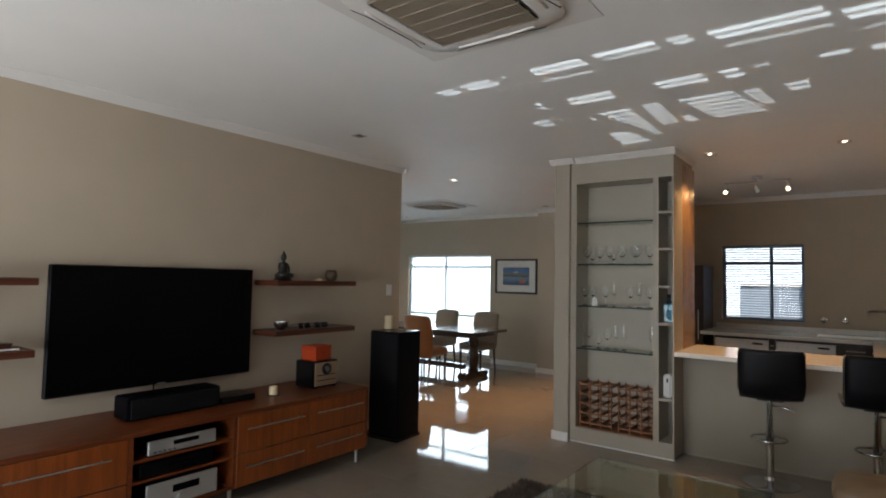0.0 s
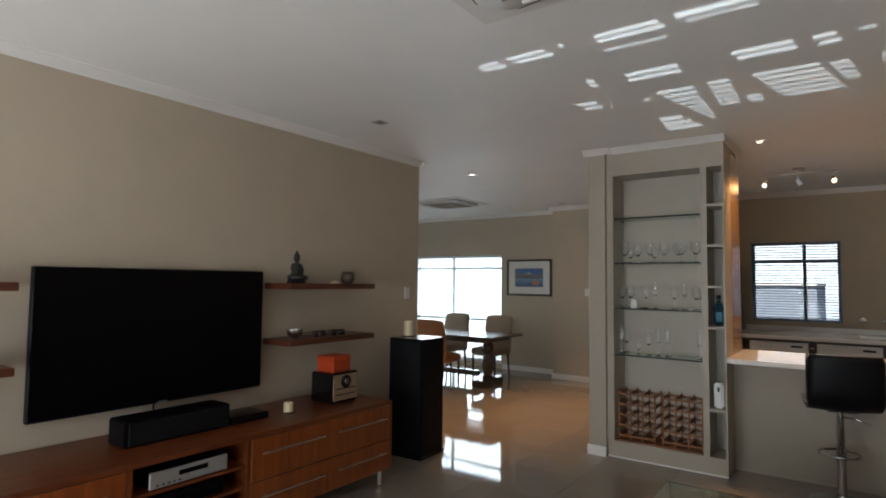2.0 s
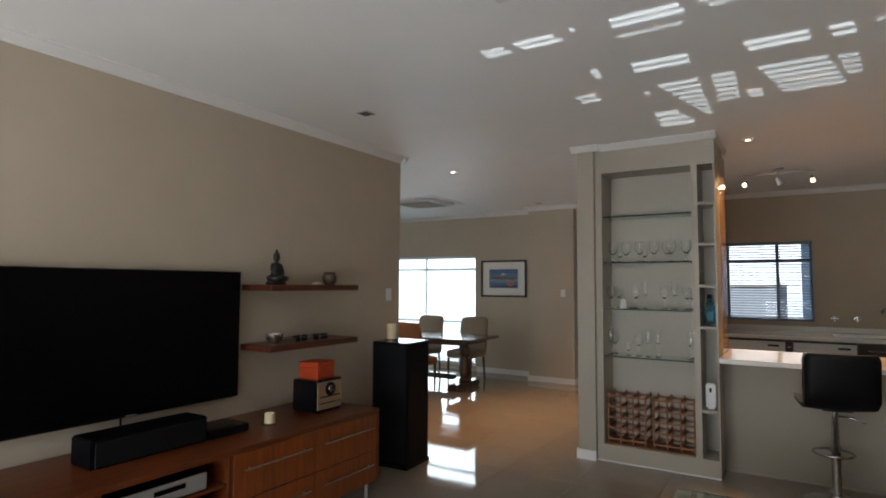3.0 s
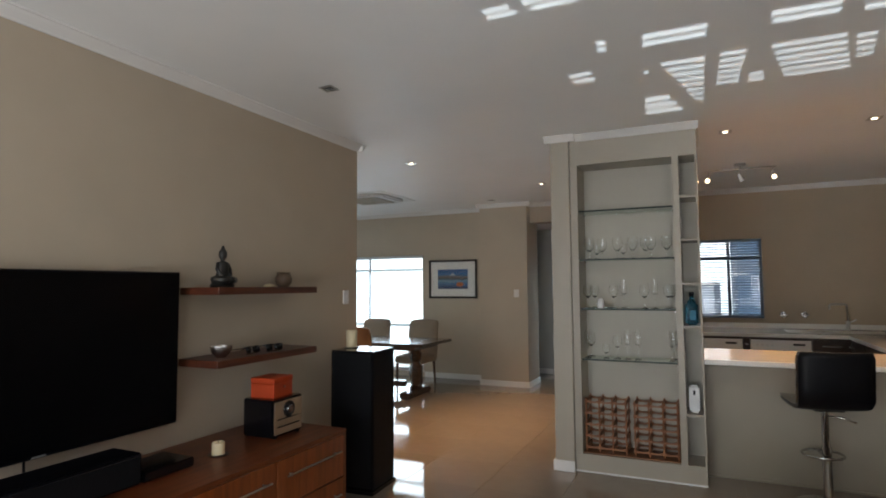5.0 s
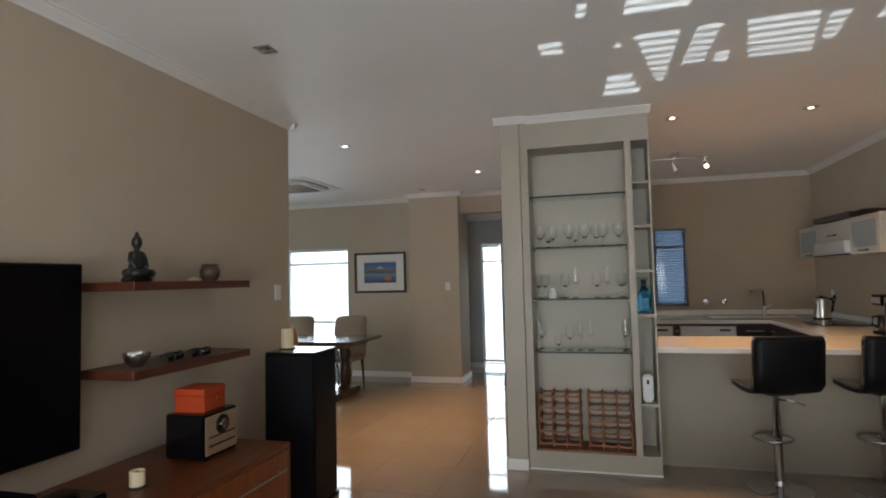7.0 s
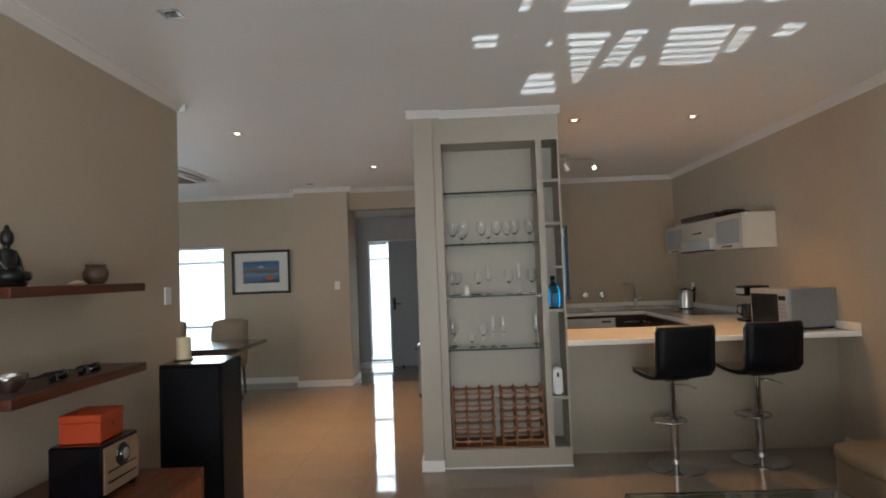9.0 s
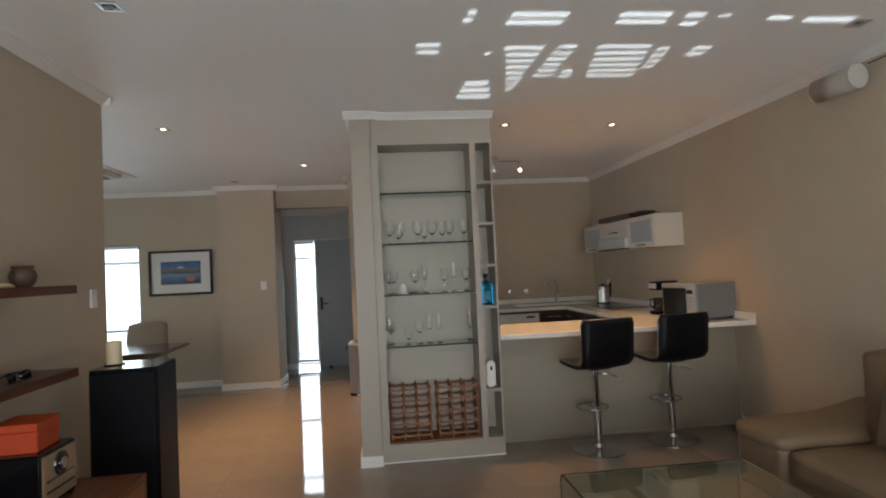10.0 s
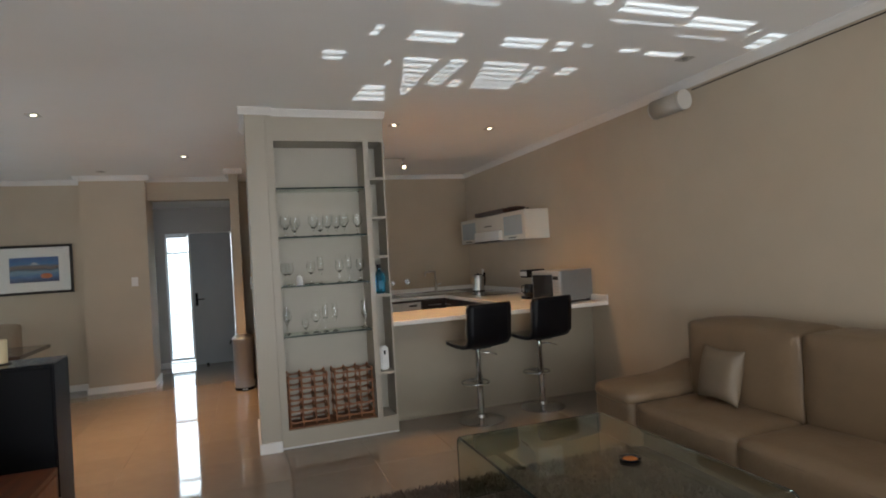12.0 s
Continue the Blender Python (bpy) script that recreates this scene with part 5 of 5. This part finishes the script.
def shades(x, y, rz, lab):
    g = thing("sunglasses", lab, "sunglasses", x, y, SL + 0.042, rz, "sunglasses on the shelf")
    g.scale = (1.15, 1.15, 1.15)
    for s in (-1, 1):
        bm = box(bmesh.new(), -0.004, -0.026, -0.017, 0.004, 0.026, 0.017, 0.0038, 2)
        bmesh.ops.transform(bm, matrix=Matrix.Translation((0.002, s * 0.034, 0.022)) @ pose(0, 0, 0, 0, -18, -s * 12), verts=bm.verts)
        part("lens", bm, BLACK, g, "dark lens", True)
        part("temple_arm", tube(bmesh.new(), [(0.002, s * 0.062, 0.034), (-0.03, s * 0.067, 0.031), (-0.08, s * 0.066, 0.024), (-0.115, s * 0.06, 0.006)], 0.0028, 6), BLACK, g)
    part("brow_bar", tube(bmesh.new(), [(-0.008, -0.064, 0.036), (0.004, -0.03, 0.0395), (0.007, 0, 0.036), (0.004, 0.03, 0.0395), (-0.008, 0.064, 0.036)], 0.0036, 6), BLACK, g)
    part("rest", box(bmesh.new(), -0.004, -0.05, 0.0, 0.004, 0.05, 0.004), BLACK, g)


shades(-3.77, 3.32, 8, "dark sunglasses lying on the lower shelf")
shades(-3.75, 3.49, -6, "dark sunglasses lying near the shelf end")
for k, (dx, y, h, l) in enumerate(((-3.80, 1.25, 0.028, 0.15), (-3.75, 1.10, 0.035, 0.19))):
    b = thing("small_box", "small dark wooden box on the shelf beside the television", "box", dx, y - 0.1, SL + 0.042, 15 * k, "boxes on the shelf")
    bx("case", SHELFW, b, -0.05, -l / 2, 0, 0.05, l / 2, h, 0.004)
    bx("lid", DARKW, b, -0.052, -l / 2 - 0.002, h + 0.0003, 0.052, l / 2 + 0.002, h + 0.012, 0.003)
pt = thing("white_pen", "white pen lying on the lower shelf", "pen", -3.72, 1.18, SL + 0.042)
part("barrel", rod(bmesh.new(), (0, -0.07, 0.007), (0, 0.07, 0.007), 0.006, 10), WHITEP, pt)

# radio with an orange box on it
rd = thing("table_radio", "black retro table radio with a cream dial", "radio", -3.625, 3.36, CT, 0)
bx("case", BLACK, rd, -0.12, -0.135, 0.008, 0.105, 0.135, 0.225, 0.008, seg=2)
fp = bx("front_panel", mat("brushed_champagne", (0.36, 0.25, 0.16), 0.32, metal=0.4, var=0.06, scale=30), rd, 0.1055, -0.122, 0.022, 0.111, 0.122, 0.212, 0.003, label="champagne metal front")
part("tuning_dial", lathe(bmesh.new(), [(0, 0), (0.048, 0), (0.046, 0.008), (0.03, 0.009), (0.028, 0.014), (0, 0.015)], seg=30, m=Matrix.Translation((0.1112, 0.0, 0.158)) @ pose(0, 0, 0, 0, 90, 0)), BLACK, fp, "round black tuning dial")
part("dial_hub", lathe(bmesh.new(), [(0, 0.0155), (0.024, 0.0155), (0.022, 0.018), (0, 0.018)], seg=24, m=Matrix.Translation((0.1112, 0.0, 0.158)) @ pose(0, 0, 0, 0, 90, 0)), CHROME, fp)
for z in (0.105, 0.062):
    bx("scale_bar", BLACK, fp, 0.1113, -0.1, z, 0.114, 0.1, z + 0.007)
for fx in (-0.1, 0.09):
    for fy in (-0.1, 0.1):
        bx("foot", BLACKM, rd, fx - 0.012, fy - 0.012, 0, fx + 0.012, fy + 0.012, 0.008)
ob = thing("orange_box", "glossy orange box standing on the radio", "box", -3.645, 3.36, CT + 0.225, 4)
bx("case", ORANGE, ob, -0.085, -0.092, 0, 0.085, 0.092, 0.085, 0.004)
bx("lid", ORANGE, ob, -0.087, -0.094, 0.0855, 0.087, 0.094, 0.118, 0.004)
part("knob", rod(bmesh.new(), (0.087, 0, 0.06), (0.093, 0, 0.06), 0.006, 10), CHROME, ob)


def candle(x, y, z, r, h, lab, dish):
    c = thing("candle", lab, "candle", x, y, z)
    part("dish", lathe(bmesh.new(), [(0, 0), (dish, 0), (dish + 0.004, 0.006), (dish, 0.007), (0, 0.004)], seg=28), DARKW, c)
    part("wax", lathe(bmesh.new(), [(0, 0.0045), (r, 0.0045), (r, h), (r * 0.9, h + 0.003), (r * 0.75, h - 0.006), (0, h - 0.01)], seg=28), WAX, c)
    part("wick", rod(bmesh.new(), (0, 0, h - 0.01), (0.002, 0, h + 0.006), 0.0012, 6), BLACKM, c)


candle(-3.59, 2.89, CT, 0.033, 0.065, "short cream pillar candle on the console", 0.05)
candle(-3.755, 4.39, 1.03, 0.042, 0.135, "tall cream pillar candle on the tower speaker", 0.055)

# ---- in the display cabinet ----
def lattice(x0, x1, lab):
    r = thing("wine_rack", lab, "wine rack", (x0 + x1) / 2, F + 0.17, 0.153, group="wine racks in the cabinet")
    h = (x1 - x0) / 2
    cols, rows, H, D = 4, 5, 0.425, 0.1
    post = rail = tie = None
    for i in range(cols):
        u = -h + 0.009 + (2 * h - 0.018) * i / (cols - 1)
        for d in (-D, D):
            if post is None:
                prof = [(0, 0), (0.007, 0)]
                for q in range(rows):
                    zq = 0.035 + 0.365 * q / (rows - 1)
                    prof += [(0.007, zq - 0.018), (0.0125, zq - 0.006), (0.0125, zq + 0.006), (0.007, zq + 0.018)]
                post = part("post", lathe(bmesh.new(), prof + [(0.005, H + 0.004), (0, H + 0.006)], seg=8), RACKW, r)
                o = post
            else:
                o = new("post", post.data)
                o.parent = r
            o.location = (u, d, 0)
        for k in range(rows):
            z = 0.035 + 0.365 * k / (rows - 1)
            if tie is None:
                tie = part("tie", box(bmesh.new(), -0.006, -D + 0.0085, -0.012, 0.006, D - 0.0085, 0.012, 0.002), RACKW, r)
                o = tie
            else:
                o = new("tie", tie.data)
                o.parent = r
            o.location = (u, 0, z)
    seg = (2 * h - 0.018) / (cols - 1)
    for i in range(cols - 1):
        for k in range(rows):
            for d in (-D, D):
                if rail is None:
                    bm = bmesh.new()
                    n = 6
                    lo, hi = [], []
                    for t in range(n + 1):
                        v = t / n
                        sag = 0.010 * math.sin(math.pi * v)
                        lo.append((-seg / 2 + 0.0085 + (seg - 0.017) * v, -0.011)), hi.append((-seg / 2 + 0.0085 + (seg - 0.017) * v, 0.011 - sag))
                    prism(bm, lo + hi[::-1], -0.006, 0.006, "y")
                    rail = part("rail", bm, RACKW, r)
                    o = rail
                else:
                    o = new("rail", rail.data)
                    o.parent = r
                o.location = (-h + 0.009 + seg * (i + 0.5), d, 0.035 + 0.365 * k / (rows - 1))
    return r


lattice(-2.145, -1.815, "pine wine rack with empty square cells")
lattice(-1.765, -1.43, "pine wine rack with empty square cells")


def stemware(kind):
    """Outlines of four sorts of glass: radius and height."""
    return {
        "wine_glass": [(0, 0), (0.033, 0.001), (0.03, 0.004), (0.005, 0.01), (0.0035, 0.05), (0.005, 0.085), (0.022, 0.10), (0.036, 0.125), (0.037, 0.15), (0.030, 0.19)],
        "champagne_flute": [(0, 0), (0.03, 0.001), (0.027, 0.004), (0.0045, 0.01), (0.0035, 0.06), (0.008, 0.085), (0.021, 0.12), (0.024, 0.17), (0.02, 0.235)],
        "small_glass": [(0, 0), (0.028, 0.001), (0.025, 0.004), (0.0045, 0.009), (0.004, 0.035), (0.02, 0.05), (0.03, 0.075), (0.03, 0.095), (0.025, 0.12)],
        "goblet": [(0, 0), (0.036, 0.001), (0.033, 0.004), (0.006, 0.01), (0.0045, 0.055), (0.019, 0.076), (0.039, 0.108), (0.042, 0.135), (0.034, 0.18)],
    }[kind]


STEM_DATA = {}


def glassware(kind, lab, x, y, z, s=1.0):
    if kind not in STEM_DATA:
        prof = stemware(kind)
        bowl = next(i for i in range(4, len(prof)) if prof[i][0] > 0.015)
        inside = [(r - 0.0008, h + (0.0015 if i < 2 else 0)) for i, (r, h) in enumerate(prof[bowl:])]
        o = part(kind, lathe(bmesh.new(), prof + inside[::-1] + [(0, prof[bowl][1] - 0.006)], seg=20), GLASS)
        STEM_DATA[kind] = o.data
    else:
        o = new(kind, STEM_DATA[kind])
    o.matrix_world = pose(x, y, z) @ Matrix.Diagonal((s, s, s, 1))
    o.visible_shadow = False
    return tagged(o, lab, "glass", "glasses in the display cabinet")


Y1, Y2 = F + 0.11, F + 0.21
for kind, row, z in (("goblet", ((-2.09, Y1), (-2.0, Y2), (-1.86, Y1), (-1.74, Y1), (-1.60, Y1), (-1.65, Y2), (-1.48, Y1)), 1.7205), ("small_glass", ((-1.81, F + 0.07), (-2.02, F + 0.07)), 1.7205),
                     ("wine_glass", ((-2.11, Y1), (-2.07, Y2), (-1.90, Y1), (-1.66, Y1), (-1.48, Y1), (-1.46, Y2)), 1.3155), ("champagne_flute", ((-1.82, Y1), (-1.58, Y1)), 1.3155),
                     ("champagne_flute", ((-2.12, Y1), (-1.80, Y1), (-1.72, Y1), (-1.46, Y1), (-1.45, Y2)), 0.9055), ("wine_glass", ((-2.11, Y2), (-1.88, Y1)), 0.9055), ("small_glass", ((-1.97, Y1),), 0.9055)):
    for x, y in row:
        glassware(kind, {"goblet": "round-bowled clear wine glass on a glass shelf", "wine_glass": "slim clear wine glass on a glass shelf", "champagne_flute": "tall clear champagne flute on a glass shelf", "small_glass": "small clear liqueur glass on a glass shelf"}[kind], x, y, z)
fg = thing("figurine", "small white ornament on the middle glass shelf", "ornament", -2.0, F + 0.08, 1.3155)
part("body", lathe(bmesh.new(), [(0, 0), (0.026, 0), (0.028, 0.03), (0.022, 0.05), (0.024, 0.065), (0.012, 0.08), (0, 0.083)], seg=20), WHITEP, fg)
op = thing("bottle_opener", "dark bottle opener lying on a glass shelf", "opener", -1.92, F + 0.09, 1.3155, 70)
part("body", tube(bmesh.new(), [(0, -0.04, 0.005), (0, 0.02, 0.005), (0.008, 0.04, 0.005)], 0.005), BLACKM, op)
bt = thing("blue_bottle", "square blue glass bottle with a dark cap", "bottle", -1.313, F + 0.12, 1.1915, 12)
part("glass_body", box(bmesh.new(), -0.042, -0.035, 0, 0.042, 0.035, 0.175, 0.012, 2), BOTTLE, bt)
part("neck", lathe(bmesh.new(), [(0.034, 0.176), (0.028, 0.19), (0.016, 0.2), (0.016, 0.225)], seg=18), BOTTLE, bt)
part("cap", lathe(bmesh.new(), [(0.019, 0.222), (0.019, 0.256), (0, 0.257)], seg=18), BLACKM, bt)
bx("label_patch", mat("pale_blue_label", (0.08, 0.24, 0.33), 0.85, spec=0.1, var=0.1, scale=30), bt, -0.022, -0.0362, 0.04, 0.022, -0.0352, 0.115)
af = thing("air_freshener", "white automatic air freshener on a cubby shelf", "air freshener", -1.315, F + 0.10, 0.5265)
bx("body", WHITEP, af, -0.037, -0.035, 0, 0.037, 0.035, 0.205, 0.014, seg=2)
bx("nozzle_window", DARKG, af, -0.008, -0.0358, 0.135, 0.008, -0.0352, 0.17)

# ---- on the kitchen worktops ----
hb = thing("hob", "black ceramic hob set in the worktop", "hob", 0.68, 7.50, ZT)
bx("plate", BLACK, hb, -0.25, -0.29, 0.0005, 0.25, 0.29, 0.007, 0.002)
for x, y, r in ((-0.11, -0.14, 0.09), (0.12, -0.14, 0.07), (-0.11, 0.14, 0.07), (0.12, 0.14, 0.09)):
    part("ring", lathe(bmesh.new(), [(r, 0.0071), (r, 0.0076), (r - 0.004, 0.0076), (r - 0.004, 0.0071)], x, y, 0, 28), GREYP, hb)
kt = thing("kettle", "brushed steel electric kettle with a black handle", "kettle", 0.73, 8.10, ZT, 20)
kt.scale = (0.98, 0.98, 0.97)
part("body", lathe(bmesh.new(), [(0, 0.02), (0.085, 0.02), (0.082, 0.10), (0.074, 0.20), (0.068, 0.235), (0, 0.24)], seg=28), STEEL, kt)
part("base", lathe(bmesh.new(), [(0, 0), (0.09, 0), (0.09, 0.018), (0, 0.0195)], seg=28), BLACKM, kt)
part("lid", lathe(bmesh.new(), [(0.06, 0.2405), (0.055, 0.252), (0.015, 0.256), (0.012, 0.27), (0, 0.271)], seg=24), BLACKM, kt)
part("handle", tube(bmesh.new(), [(0.07, 0, 0.225), (0.125, 0, 0.23), (0.14, 0, 0.2), (0.125, 0, 0.10), (0.085, 0, 0.06)], 0.012), BLACKM, kt)
part("spout", rod(bmesh.new(), (-0.06, 0, 0.19), (-0.10, 0, 0.235), 0.02, 12, 0.014), STEEL, kt)
part("cord", tube(bmesh.new(), [(0.06, 0.06, 0.01), (0.12, 0.15, 0.01), (0.24, 0.18, 0.06), (0.34, 0.2, 0.23)], 0.004, 6), BLACKM, kt)
bx("plug", BLACKM, kt, 0.315, 0.18, 0.215, 0.355, 0.23, 0.265, 0.006)
MWF = mat("silver_plastic", (0.30, 0.30, 0.29), 0.35, metal=0.4, var=0.03, scale=12)
mw = thing("microwave", "grey microwave oven with a dark glass door", "microwave", 0.72, 5.77, ZT, 12)
bx("case", GREYP, mw, -0.22, -0.21, 0.012, 0.22, 0.21, 0.325, 0.006)
fr = bx("front", MWF, mw, -0.24, -0.21, 0.012, -0.2205, 0.21, 0.325, 0.004)
bx("door_glass", BLACK, fr, -0.244, -0.105, 0.035, -0.2405, 0.195, 0.285, 0.002)
bx("control_strip", MWF, fr, -0.2435, -0.2, 0.03, -0.2405, -0.115, 0.285, 0.002)
bx("display", DARKG, fr, -0.2455, -0.19, 0.235, -0.2437, -0.115, 0.27)
bm = bmesh.new()
for r in range(4):
    for q in range(3):
        box(bm, -0.2455, -0.19 + q * 0.03, 0.10 + r * 0.03, -0.2437, -0.17 + q * 0.03, 0.118 + r * 0.03)
tagged(part("keypad", bm, GREYP, fr), kind="stuff")
for fx in (-0.18, 0.18):
    for fy in (-0.17, 0.17):
        bx("foot", BLACKM, mw, fx - 0.015, fy - 0.015, 0, fx + 0.015, fy + 0.015, 0.012)
cm = thing("coffee_machine", "black and steel filter coffee machine", "coffee maker", 0.66, 6.33, ZT)
bx("base", BLACKM, cm, -0.11, -0.09, 0, 0.12, 0.09, 0.03, 0.006)
bx("water_tower", STEEL, cm, 0.03, -0.085, 0.0305, 0.12, 0.085, 0.24, 0.008)
bx("brew_head", BLACKM, cm, -0.11, -0.088, 0.2405, 0.12, 0.088, 0.33, 0.01)
bx("head_band", SILVER, cm, -0.114, -0.08, 0.26, -0.1105, 0.08, 0.31, 0.002)
part("jug", lathe(bmesh.new(), [(0, 0.031), (0.06, 0.031), (0.068, 0.07), (0.06, 0.15), (0.05, 0.165), (0, 0.166)], -0.04, 0, 0, 22), BLACK, cm, "dark glass jug")
part("jug_handle", tube(bmesh.new(), [(-0.10, 0, 0.155), (-0.14, 0, 0.15), (-0.145, 0, 0.09), (-0.105, 0, 0.06)], 0.008), BLACKM, cm)
sk = thing("sink", "stainless steel inset sink in the back worktop", "sink", 0.12, 8.45, ZT)
bm = bmesh.new()
for a in ((-0.48, -0.2, 0.48, -0.17), (-0.48, 0.17, 0.48, 0.2), (-0.48, -0.17, -0.45, 0.17), (0.45, -0.17, 0.48, 0.17), (-0.02, -0.17, 0.02, 0.17)):
    box(bm, a[0], a[1], 0.0005, a[2], a[3], 0.006, 0.001)
part("rim", bm, STEEL, sk)
for u in (-0.235, 0.235):
    bx("bowl_floor", STEEL, sk, u - 0.2145, -0.1695, 0.0005, u + 0.2145, 0.1695, 0.002)
tp = thing("kitchen_tap", "brushed steel square-necked kitchen tap", "tap", 0.33, 8.84, ZT)
part("body", lathe(bmesh.new(), [(0, 0), (0.03, 0), (0.03, 0.01), (0.022, 0.02), (0.022, 0.11), (0, 0.112)], seg=18), STEEL, tp)
part("spout", tube(bmesh.new(), [(0, 0, 0.10), (-0.004, 0, 0.285), (-0.012, -0.005, 0.302), (-0.03, -0.01, 0.31), (-0.175, -0.08, 0.31), (-0.19, -0.09, 0.302), (-0.195, -0.092, 0.285), (-0.195, -0.092, 0.25)], 0.011), STEEL, tp)
part("lever", rod(bmesh.new(), (0.02, 0, 0.09), (0.085, -0.01, 0.13), 0.008), STEEL, tp)
for vx in (-0.32, -0.09):
    v = thing("stop_valve", "chrome cross-head valve on the kitchen wall", "valve", vx, YK, 1.115, group="valves on the kitchen wall")
    v.scale = (1.35, 1.0, 1.35)
    part("flange", lathe(bmesh.new(), [(0, 0), (0.03, 0), (0.026, 0.012), (0.012, 0.016), (0.012, 0.05), (0, 0.052)], seg=18, m=pose(0, 0, 0, 90)), CHROME, v)
    bm = rod(bmesh.new(), (-0.03, -0.05, 0), (0.03, -0.05, 0), 0.007)
    rod(bm, (0, -0.05, -0.03), (0, -0.05, 0.03), 0.007)
    part("cross_handle", bm, CHROME, v)

# ---- floor tiles, each a piece ----
def tile_mesh(w):
    bm = bmesh.new()
    g = 0.0010
    a, b, c = w / 2 - g, w / 2 - g - 0.0005, 0.0005
    lo = [bm.verts.new((x, y, -0.006)) for x, y in ((-a, -a), (a, -a), (a, a), (-a, a))]
    mi = [bm.verts.new((x, y, -c)) for x, y in ((-a, -a), (a, -a), (a, a), (-a, a))]
    hi = [bm.verts.new((x, y, 0)) for x, y in ((-b, -b), (b, -b), (b, b), (-b, b))]
    bm.faces.new(hi)
    for i in range(4):
        j = (i + 1) % 4
        bm.faces.new((lo[i], lo[j], mi[j], mi[i])), bm.faces.new((mi[i], mi[j], hi[j], hi[i]))
    me = bpy.data.meshes.new("tile")
    bm.to_mesh(me)
    bm.free()
    me.materials.append(TILE)
    return me


TW = 0.6
tile_data = tile_mesh(TW)
for i in range(-15, 3):
    for j in range(-5, 18):
        tx, ty = -1.59 + TW * (i + 0.5), 5.26 + TW * (j - 9 + 0.5)
        if -8.95 < tx < 1.4 and -3.0 < ty < 10.6 and not (tx < -4.5 and ty < 4.4):
            o = new("tile", tile_data)
            o.parent = floor
            o.location = (tx, ty, 0)
